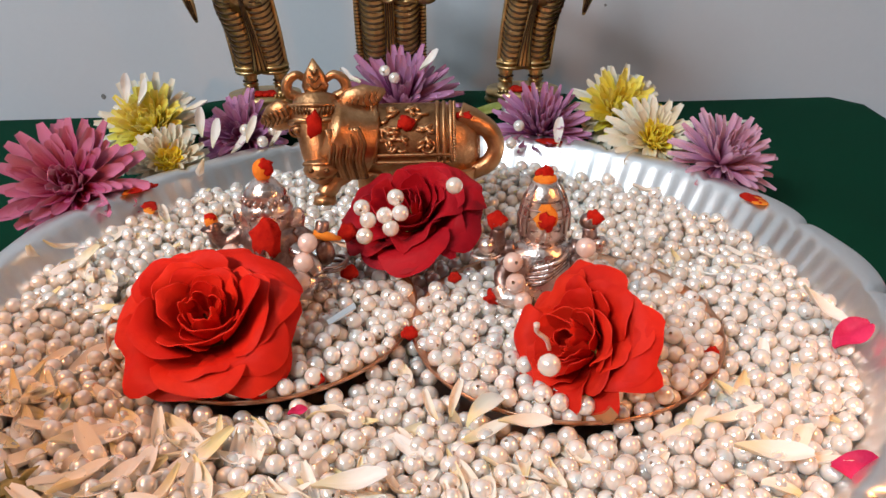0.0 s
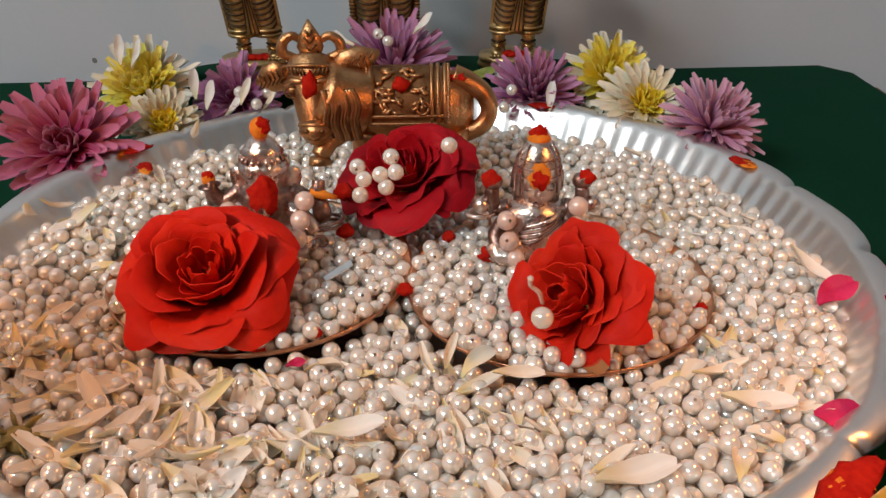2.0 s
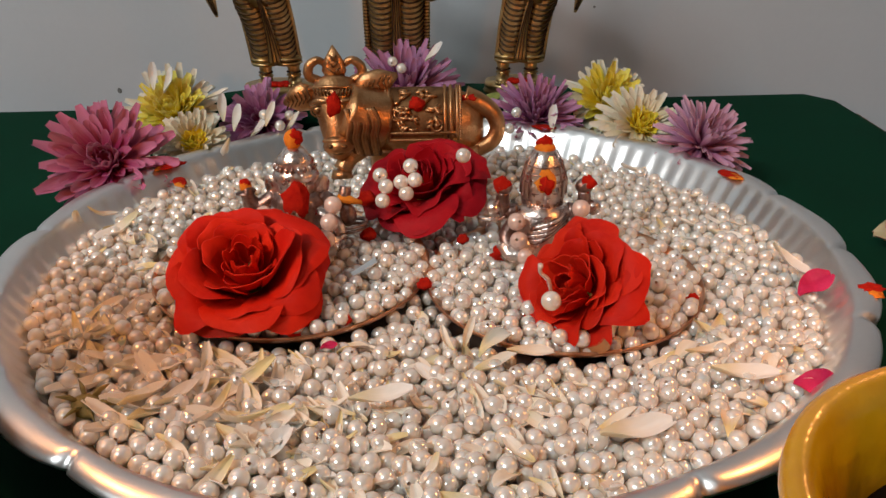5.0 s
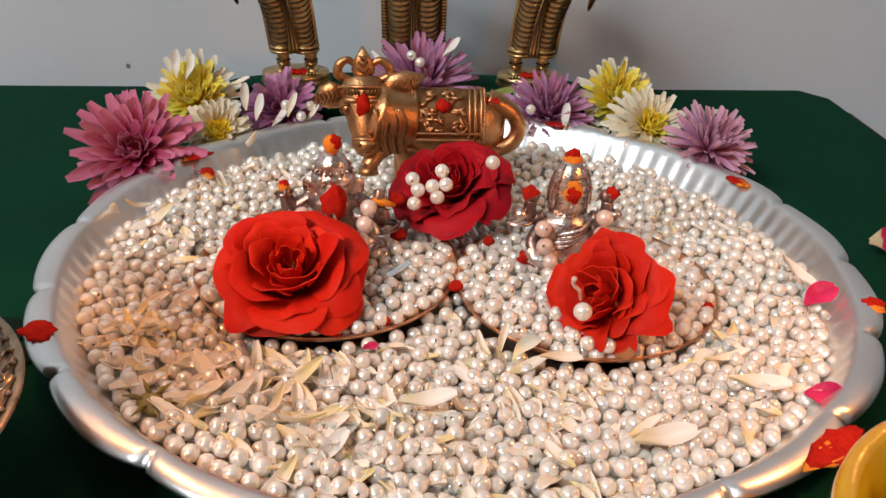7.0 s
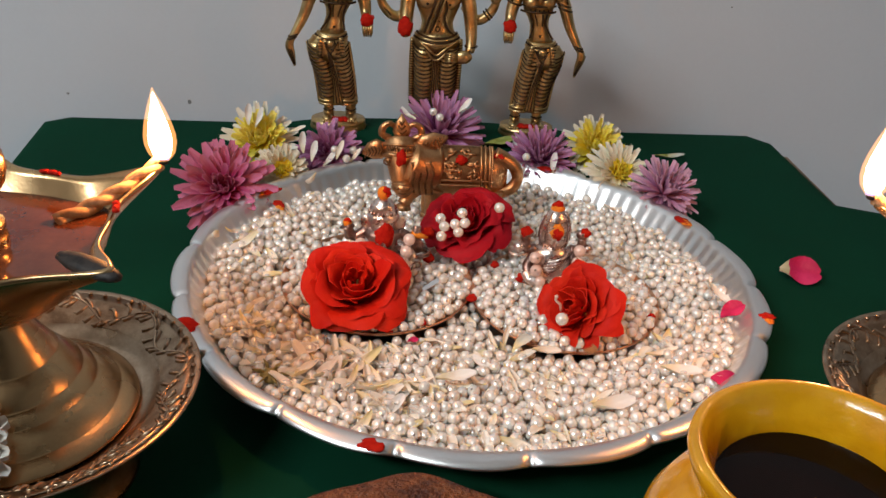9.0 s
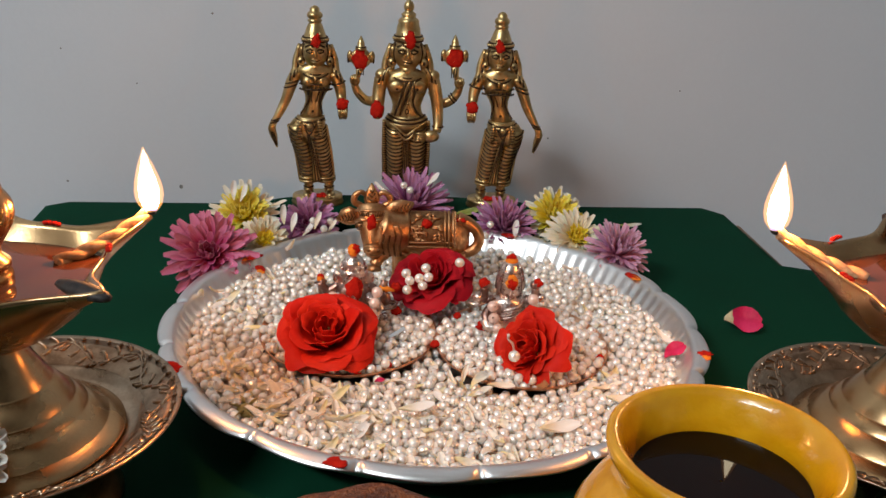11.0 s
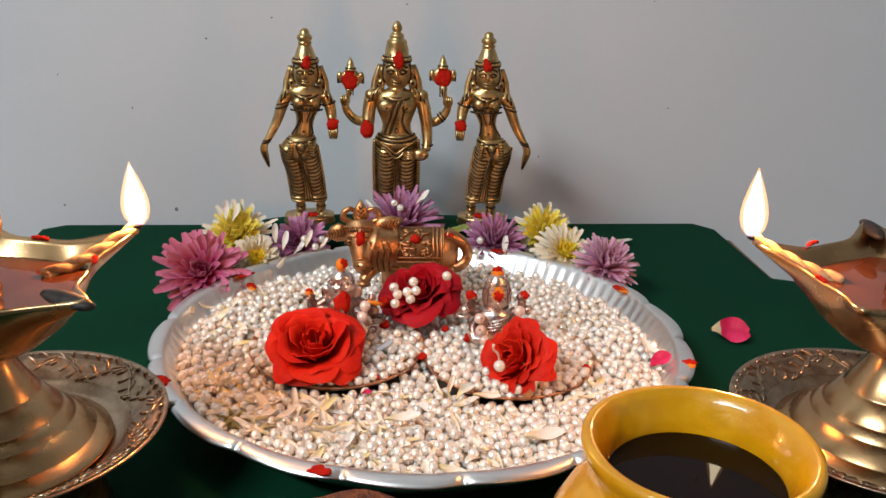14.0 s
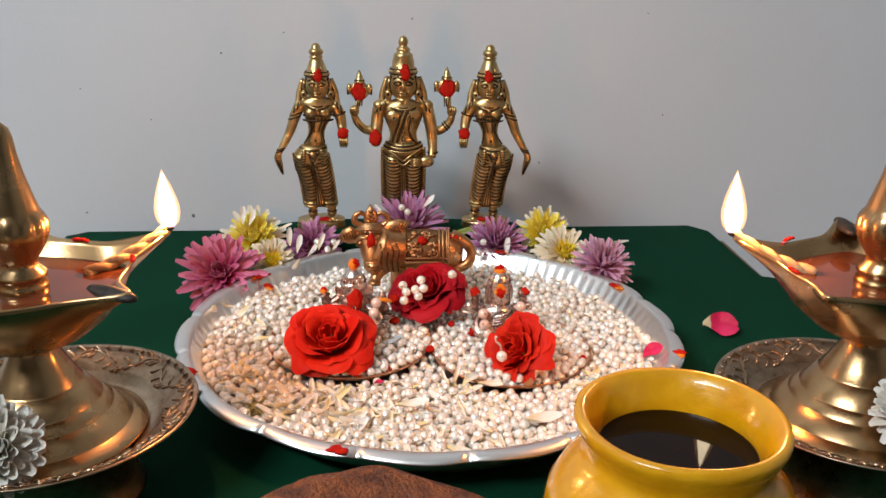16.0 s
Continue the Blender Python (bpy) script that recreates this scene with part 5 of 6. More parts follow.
    s.tube(smooth_path([(0.0172, 0.0, 0.0880), (0.0194, -0.001, 0.0790), (0.0208, -0.0020, 0.0690), (0.0214, -0.0050, 0.0600), (0.0206, -0.0080, 0.0540)], 4), spread([0.0046, 0.0045, 0.0040, 0.0034, 0.0028], 4), 14)
    s.tube([(0.0214 + 0.0036 * math.cos(a), -0.0056 + 0.0036 * math.sin(a), 0.0572) for a in (2 * math.pi * k / 14 for k in range(15))], 0.0006, 6, 1)
    s.ball((0.0168, -0.0100, 0.0512), (0.0056, 0.0030, 0.0042), 0, 14, 9)
    for k in range(4):
        s.tube([(0.0130, -0.0118, 0.0530 - 0.0014 * k), (0.0086, -0.0124, 0.0534 - 0.0015 * k), (0.0052, -0.0112, 0.0530 - 0.0015 * k)], [0.0009, 0.0009, 0.0006], 7, 0)
    # back arms with conch and discus
    for sx, dz in ((-1, -0.0014), (1, 0.0012)):
        s.tube(smooth_path([(sx * 0.0170, 0.0040, 0.0800), (sx * 0.0220, 0.0040, 0.0722), (sx * 0.0280, 0.0030, 0.0722), (sx * 0.0336, 0.0018, 0.0780), (sx * 0.0356, 0.0008, 0.0836)], 4),
               spread([0.0034, 0.0036, 0.0032, 0.0029, 0.0024], 4), 14)
        for q in (0.0304, 0.0318):
            s.tube([(sx * q + 0.0022 * math.cos(a), 0.0024 + 0.0036 * math.sin(a), 0.0746 + (q - 0.0304) - sx * 0.0026 * math.cos(a) * sx) for a in (2 * math.pi * k / 12 for k in range(13))], 0.0005, 6, 1)
        s.ball((sx * 0.0352, -0.0004, 0.0862), (0.0036, 0.0030, 0.0040), 0, 12, 9)
        for k in range(3):
            s.tube([(sx * (0.0340 + 0.0014 * k), -0.0028, 0.0856), (sx * (0.0344 + 0.0014 * k), -0.0026, 0.0896)], 0.0009, 6, 0)
        s.tube([(sx * 0.0340, 0.0, 0.0870), (sx * 0.0328, 0.0, 0.0905), (sx * 0.0316, 0.0, 0.0960 + dz)], [0.0018, 0.0018, 0.0030], 10)
        for k in range(3):
            s.tube([(sx * 0.0310 + 0.0014 * (k - 1), -0.0022, 0.0900), (sx * 0.0312 + 0.0018 * (k - 1), -0.0026, 0.0950 + dz)], 0.0004, 5, 1)
        c = Vector((sx * 0.0312, -0.0004, 0.1022 + dz))
        s.ball(c, (0.0070, 0.0026, 0.0066), 0, 20, 12)
        for a in (0.0, math.pi):
            s.ball(c + Vector((0.0072 * math.cos(a), 0, 0.001)), (0.0022, 0.0020, 0.0040), 0, 10, 8)
            s.ball(c + Vector((0.0084 * math.cos(a), -0.0010, -0.001)), (0.0008, 0.0010, 0.0022), 1, 8, 6)
        blot(s, c + Vector((0.0006 * sx, -0.0018, -0.0004)), (0.0056, 0.0014, 0.0058), 2, 63 + sx)
        s.tube([c + Vector((0, 0, 0.0056)), c + Vector((0, 0, 0.0066)), c + Vector((0, 0, 0.0074)), c + Vector((0, 0, 0.0100)), c + Vector((0, 0, 0.0146))], [0.0036, 0.0040, 0.0026, 0.0024, 0.0004], 12)
        s.tube([c + Vector((0.0034 * math.cos(a), 0.0034 * math.sin(a), 0.0074)) for a in (2 * math.pi * k / 12 for k in range(13))], 0.0004, 5, 1)
    head(s, 0.0, 0.1056, 1.22, TALL_CROWN)
    blot(s, (0.0014, -0.0090, 0.1148), (0.0034, 0.0015, 0.0050), 2, 62)
    return thing("god_statue", s.data("god_statue", [BRASS, BRASS_DARK, KUMKUM]), pose(*at) @ Matrix.Scale(1.072, 4), label, "statue", "brass statues by the wall")


goddess(False, "brass goddess statue with red powder on its brow", (-0.0815, 0.1930, 0.0290), 4)
goddess(True, "brass goddess statue with one arm hanging down", (0.0500, 0.1935, 0.0290), -3)
god("taller four-armed brass god statue with a conch and discus", (-0.0160, 0.1960, 0.0290))


# ---- the brass bull ----
def bull():
    s = Shape()
    # body: sections along x
    rows = [(-0.0300, 0.046, 0.0050, 0.0080), (-0.0265, 0.0465, 0.0092, 0.0118), (-0.0215, 0.0460, 0.0112, 0.0142), (-0.0150, 0.0450, 0.0120, 0.0152), (-0.0060, 0.0445, 0.0122, 0.0158),
            (0.0040, 0.0445, 0.0122, 0.0158), (0.0120, 0.0445, 0.0118, 0.0150), (0.0175, 0.0440, 0.0104, 0.0134), (0.0215, 0.0440, 0.0076, 0.0104), (0.0240, 0.0440, 0.0036, 0.0060)]
    s.loft([[(x, 0.0815 + ry * math.cos(a), z + rz * math.sin(a)) for a in (2 * math.pi * i / 24 for i in range(24))] for x, z, ry, rz in rows], 0)
    # neck, hump and head
    s.tube(smooth_path([(-0.0200, 0.0800, 0.0470), (-0.0280, 0.0765, 0.0500), (-0.0350, 0.0730, 0.0540)], 4), spread([0.0140, 0.0132, 0.0112], 4), 18, 0)
    skull = len(s.v)
    s.tube(smooth_path([(-0.0390, 0.0715, 0.0610), (-0.0388, 0.0680, 0.0560), (-0.0382, 0.0635, 0.0490), (-0.0376, 0.0600, 0.0430), (-0.0374, 0.0590, 0.0405)], 4), spread([0.0080, 0.0090, 0.0071, 0.0057, 0.0050], 4), 20, 0)
    s.tube([(-0.0374, 0.0580, 0.0430), (-0.0374, 0.0568, 0.0412), (-0.0374, 0.0580, 0.0392)], [0.0054, 0.0060, 0.0046], 16, 0)
    s.tube(smooth_path([(-0.0428, 0.0556, 0.0436), (-0.0374, 0.0528, 0.0446), (-0.0320, 0.0556, 0.0436)], 4), 0.0008, 7, 0)
    s.tube(smooth_path([(-0.0424, 0.0556, 0.0404), (-0.0374, 0.0520, 0.0399), (-0.0324, 0.0556, 0.0404)], 4), 0.0007, 6, 1)
    for sx in (-1, 1):
        s.ball((-0.0374 + sx * 0.0026, 0.0519, 0.0426), (0.0010, 0.0008, 0.0008), 1, 8, 6)
        e = Vector((-0.0386 + sx * 0.0062, 0.0614, 0.0535))
        s.tube(smooth_path([(-0.0386 + sx * 0.0022, 0.0596, 0.0572), (-0.0386 + sx * 0.0058, 0.0604, 0.0574), (-0.0386 + sx * 0.0090, 0.0640, 0.0552)], 4), 0.0010, 7, 0)
        for q in range(5):
            s.tube([(-0.0386 + sx * (0.0016 + 0.0012 * q), 0.0598 + 0.0003 * q, 0.0592), (-0.0386 + sx * (0.0022 + 0.0013 * q), 0.0596 + 0.0004 * q, 0.0618)], 0.0004, 5, 1)
        s.ball(e, (0.0021, 0.0013, 0.0018), 0, 12, 8)
        s.tube([e + Vector((0.0026 * math.cos(a), -0.0010, 0.0021 * math.sin(a))) for a in (2 * math.pi * k / 14 for k in range(15))], 0.0004, 5, 1)
        s.ball(e + Vector((0, -0.0011, 0)), (0.0009, 0.0005, 0.0009), 1, 8, 5)
        # ears with ribs
        d = Vector((0.0160 if sx > 0 else -0.0125, 0.002, 0.0060 if sx > 0 else -0.0045))
        p = Vector((-0.0388 + sx * 0.0072, 0.0670, 0.0585))
        s.tube([p, p + 0.3 * d, p + 0.65 * d, p + d], [0.0026, 0.0056, 0.0048, 0.0008], 12, 0, 0.45)
        for k in range(6):
            q = p + d * (0.15 + 0.13 * k) + Vector((0, -0.0026, 0))
            s.tube([q, q + Vector((sx * 0.0012, -0.0001, 0.0026))], 0.0003, 5, 1)
            s.tube([q, q + Vector((sx * 0.0012, -0.0001, -0.0024))], 0.0003, 5, 1)
        # looped horns
        s.tube(smooth_path([(-0.0388 + sx * 0.0060, 0.0705, 0.0620), (-0.0388 + sx * 0.0098, 0.0705, 0.0640), (-0.0388 + sx * 0.0094, 0.0705, 0.0678), (-0.0388 + sx * 0.0062, 0.0705, 0.0698), (-0.0388 + sx * 0.0032, 0.0705, 0.0680)], 5),
               spread([0.0018, 0.0019, 0.0018, 0.0015, 0.0012], 5), 10, 0)
    # leaf crest
    s.tube([(-0.0388, 0.0690, 0.0615), (-0.0389, 0.0688, 0.0665), (-0.0390, 0.0690, 0.0705), (-0.0391, 0.0694, 0.0755)], [0.0026, 0.0046, 0.0034, 0.0003], 12, 0, 0.4)
    for k in range(4):
        for sx in (-1, 1):
            s.tube([(-0.0389, 0.0670, 0.0632 + 0.0024 * k), (-0.0389 + sx * 0.0030 * (1 - 0.2 * k), 0.0676, 0.0652 + 0.0024 * k)], 0.0004, 5, 1)
    for dz in (0.0,):
        s.tube(smooth_path([(-0.0480, 0.0660, 0.0605 + dz), (-0.0435, 0.0620, 0.0618 + dz), (-0.0388, 0.0606, 0.0624 + dz), (-0.0340, 0.0620, 0.0618 + dz), (-0.0297, 0.0660, 0.0605 + dz)], 3), 0.0008, 7, 0)
    # the head is held close over the chest
    s.v[skull:] = [(-0.0374 + 1.12 * (x + 0.0386), 0.0775 + 1.12 * (y - 0.0660), 0.0525 + 1.12 * (z - 0.0525)) for x, y, z in s.v[skull:]]
    # dewlap folds and collar
    for k in range(11):
        w = 0.0011 * k
        s.tube(smooth_path([(-0.0325 + w, 0.0652 + 0.15 * w, 0.0560), (-0.0312 + 1.1 * w, 0.0632 + 0.25 * w, 0.0500), (-0.0322 + 1.1 * w, 0.0642 + 0.25 * w, 0.0435), (-0.0305 + w, 0.0690 + 0.1 * w, 0.0350)], 4), 0.00085, 7, 1 if k % 3 == 1 else 0)
    for k in range(12):
        t = k / 11
        s.ball((-0.0262 - 0.0014 * math.sin(t * 3), 0.0688 + 0.0010 * t, 0.0565 - 0.0200 * t), (0.0011, 0.0010, 0.0011), 0, 8, 6)
    # saddle cloth with borders and a raised figure of scrolls
    def side(x, t, out=0.0007):
        a = math.pi * (1.06 + 0.0) + math.pi * 0.44 * (t - 0.0) * -1
        rz, ry, zc = 0.0156 + out, 0.0121 + out, 0.0445
        a = math.pi - 0.62 + t * 1.25
        return (x, 0.0815 + ry * math.cos(a), zc + rz * math.sin(a))

    cloth = []
    for i in range(9):
        x = -0.0180 + 0.0285 * i / 8
        cloth.append([side(x, -0.75 + 1.40 * k / 14, 0.0004) for k in range(15)])
    s.loft(cloth, 1, cap=False, closed=False)
    for x in (-0.0180, -0.0155, 0.0078, 0.0102, 0.0128):
        pts = [side(x, -0.75 + 1.40 * k / 14) for k in range(15)]
        s.tube(pts, 0.0008, 6, 0)
        if x in (-0.0180, 0.0128):
            for k in range(26):
                s.ball(side(x + 0.0013, -0.7 + 1.33 * k / 25, 0.0008), 0.0007, 0, 6, 5)
    for t in (0.65, 0.50):
        s.tube([side(-0.0180 + 0.0308 * k / 10, t) for k in range(11)], 0.0008, 6, 0)
    rs = random.Random(9)
    for x, t, q in ((-0.0105, 0.10, 0.0026), (0.0042, 0.34, 0.0024)):
        s.tube([side(x + q * math.cos(a), t + 0.13 * math.sin(a), 0.0010) for a in (2 * math.pi * k / 12 for k in range(13))], 0.0006, 6, 0)
        s.ball(side(x, t, 0.001), (0.0010, 0.0008, 0.0010), 0, 8, 5)
    for k in range(34):
        x, t = rs.uniform(-0.0130, 0.0056), rs.uniform(-0.5, 0.42)
        a, ln = rs.choice((0.0, 0.5, 1.2, 2.4)), rs.uniform(0.0012, 0.0026)
        s.tube([side(x - ln * math.cos(a), t - 40 * ln * math.sin(a), 0.0009), side(x, t + 0.03, 0.0011), side(x + ln * math.cos(a), t + 40 * ln * math.sin(a), 0.0009)], 0.0008, 6, 0)
    # tail loop and rump
    s.tube(smooth_path([(0.0160, 0.0800, 0.0560), (0.0215, 0.0795, 0.0540), (0.0275, 0.0790, 0.0500), (0.0300, 0.0785, 0.0435), (0.0275, 0.0780, 0.0375), (0.0215, 0.0775, 0.0345), (0.0165, 0.0760, 0.0320)], 5),
           spread([0.0052, 0.0046, 0.0037, 0.0034, 0.0035, 0.0036, 0.0024], 5), 12, 0)
    for k in range(4):
        s.tube([(0.0195 - 0.002 * k, 0.0742, 0.0360), (0.0185 - 0.002 * k, 0.0736, 0.0315)], 0.0008, 6, 1)
    # legs
    for p0, p1, p2, r in (((-0.0265, 0.0750, 0.0390), (-0.0322, 0.0705, 0.0340), (-0.0356, 0.0672, 0.0292), 0.0050), ((-0.0180, 0.0760, 0.0360), (-0.0190, 0.0750, 0.0260), (-0.0190, 0.0745, 0.0150), 0.0050),
                          ((-0.0200, 0.0880, 0.0360), (-0.0210, 0.0880, 0.0260), (-0.0210, 0.0880, 0.0150), 0.0050), ((0.0160, 0.0760, 0.0360), (0.0170, 0.0750, 0.0260), (0.0160, 0.0745, 0.0150), 0.0050),
                          ((0.0150, 0.0880, 0.0360), (0.0160, 0.0880, 0.0260), (0.0160, 0.0880, 0.0150), 0.0050)):
        s.tube(smooth_path([p0, p1, p2], 5), spread([r * 1.3, r * 0.8, r * 0.72], 5), 12, 0)
        s.tube([p2, (p2[0], p2[1] - 0.0006, p2[2] - 0.0030)], [0.0040, 0.0046], 12, 0)
    # red powder marks
    blot(s, (-0.0374, 0.0690, 0.0566), (0.0028, 0.0022, 0.0052), 2, 3)
    blot(s, (-0.0040, 0.0708, 0.0562), (0.0032, 0.0018, 0.0026), 2, 4)
    blot(s, (0.0185, 0.0775, 0.0570), (0.0040, 0.0034, 0.0014), 2, 5)
    return thing("bull_statue", s.data("bull_statue", [BULL, BULL_DARK, KUMKUM]), pose(0.0, 0.0, 0.0015), "small ornate brass bull with red powder marks, standing in pearls", "statue")


bull()


# ---- small silver idols ----
def elephant_god():
    rs = random.Random(12)
    s = Shape()
    s.stack([(0.0, 0, 0, 0.0120, 0.0090), (0.004, 0, 0, 0.0125, 0.0095), (0.007, 0, 0, 0.0110, 0.0080), (0.012, 0, 0, 0.0098, 0.0080), (0.017, 0, 0, 0.0090, 0.0074), (0.020, 0, 0, 0.0070, 0.0060)], 20, 1)
    s.ball((0, -0.0012, 0.0225), (0.0058, 0.0056, 0.0062), 0, 18, 12)
    s.stack([(0.0235, 0, 0, 0.0066, 0.0060), (0.0256, 0, 0, 0.0074, 0.0066), (0.0272, 0, 0, 0.0068, 0.0062), (0.0278, 0, 0, 0.0062, 0.0056), (0.0300, 0, 0, 0.0058, 0.0052), (0.0306, 0, 0, 0.0062, 0.0055), (0.0322, 0, 0, 0.0050, 0.0046), (0.0338, 0, 0, 0.0038, 0.0036), (0.0352, 0, 0, 0.0026, 0.0026)], 20, 0)
    for k in range(11):
        a = math.pi + math.pi * k / 10
        s.tube([(0.0062 * math.cos(a), 0.0057 * math.sin(a), 0.0280), (0.0064 * math.cos(a), 0.0058 * math.sin(a), 0.0290), (0.0060 * math.cos(a), 0.0054 * math.sin(a), 0.0300)], [0.0004, 0.0007, 0.0003], 6, 1 if k % 2 else 0)
    for k in range(7):
        a = math.pi + math.pi * k / 6
        s.ball((0.0058 * math.cos(a), 0.0056 * math.sin(a), 0.0266), (0.0010, 0.0010, 0.0014), 0, 7, 6)
    s.ball((0, 0, 0.0378), (0.0028, 0.0027, 0.0034), 3, 14, 10)
    blot(s, (0.0012, -0.0010, 0.0392), (0.0020, 0.0020, 0.0022), 2, 21)
    s.tube(smooth_path([(0, -0.0062, 0.0230), (0.0002, -0.0082, 0.0180), (-0.0002, -0.0090, 0.0130), (0.0014, -0.0092, 0.0095), (0.0036, -0.0090, 0.0090)], 5), spread([0.0034, 0.0028, 0.0024, 0.0020, 0.0014], 5), 12, 0)
    for k in range(6):
        z = 0.0120 + 0.0016 * k
        s.tube([(-0.0022, -0.0095, z), (0, -0.0118 + 0.0003 * k, z - 0.0004), (0.0022, -0.0095, z)], 0.0003, 5, 1)
    blot(s, (0.0008, -0.0090, 0.0198), (0.0044, 0.0020, 0.0056), 2, 22)
    for sx in (-1, 1):
        s.ball((sx * 0.0074, 0.0002, 0.0212), (0.0030, 0.0012, 0.0046), 0, 14, 9, m=Euler((0, sx * 0.25, sx * 0.3)).to_matrix())
        s.ball((sx * 0.0026, -0.0066, 0.0250), (0.0009, 0.0006, 0.0007), 1, 8, 5)
        s.tube(smooth_path([(sx * 0.0070, 0, 0.0180), (sx * 0.0125, -0.001, 0.0150), (sx * 0.0150, -0.002, 0.0185), (sx * 0.0155, -0.001, 0.0215)], 4), spread([0.0028, 0.0026, 0.0020, 0.0018], 4), 10, 1)
        s.tube(smooth_path([(sx * 0.0060, -0.003, 0.0140), (sx * 0.0120, -0.006, 0.0105), (sx * 0.0145, -0.008, 0.0075)], 4), spread([0.0028, 0.0024, 0.0018], 4), 10, 0)
        s.tube(smooth_path([(sx * 0.0030, -0.004, 0.0060), (sx * 0.0120, -0.009, 0.0040), (sx * 0.0040, -0.0115, 0.0030)], 4), spread([0.0040, 0.0038, 0.0022], 4), 10, 0)
    # raised goad with its orange tip, and the hand with its ring
    s.tube([(-0.0155, -0.001, 0.0140), (-0.0158, -0.001, 0.0190), (-0.0160, -0.001, 0.0200), (-0.0160, -0.001, 0.0205)], [0.0018, 0.0020, 0.0034, 0.0012], 12, 1)
    s.ball((-0.0160, -0.001, 0.0222), (0.0020, 0.0019, 0.0026), 3, 12, 8)
    dab(s, (-0.0160, -0.0018, 0.0236), 0.0013, 6, 2, rs)
    s.ball((0.0160, -0.0030, 0.0120), (0.0028, 0.0024, 0.0042), 1, 12, 8)
    for z, r in ((0.0072, 0.0050), (0.0088, 0.0054)):
        s.tube([(0.0165 + r * math.cos(a), -0.003 + 0.7 * r * math.sin(a), z + 0.12 * r * math.cos(a)) for a in (2 * math.pi * k / 18 for k in range(19))], 0.0006, 6, 1)
    s.tube([(0.0130, -0.003, 0.0185), (0.0165, -0.003, 0.0175), (0.0205, -0.002, 0.0160)], [0.0012, 0.0016, 0.0006], 8, 3)
    for k in range(4):
        s.tube([(0.0075 + 0.0028 * k + 0.0017 * math.cos(a), -0.0105 + 0.0008 * k, 0.0035 + 0.0017 * math.sin(a) + 0.0003 * k) for a in (2 * math.pi * i / 12 for i in range(13))], 0.0005, 6, 1 if k % 2 else 0)
    return thing("elephant_god_idol", s.data("elephant_god_idol", [SILVER, SILVER_DARK, KUMKUM, TURMERIC]), pose(-0.0460, 0.0150, 0.0215) @ Matrix.Diagonal((1.12, 1.12, 1.06, 1)), "small silver elephant-headed idol daubed with red and orange powder", "idol", "silver idols in the dishes")


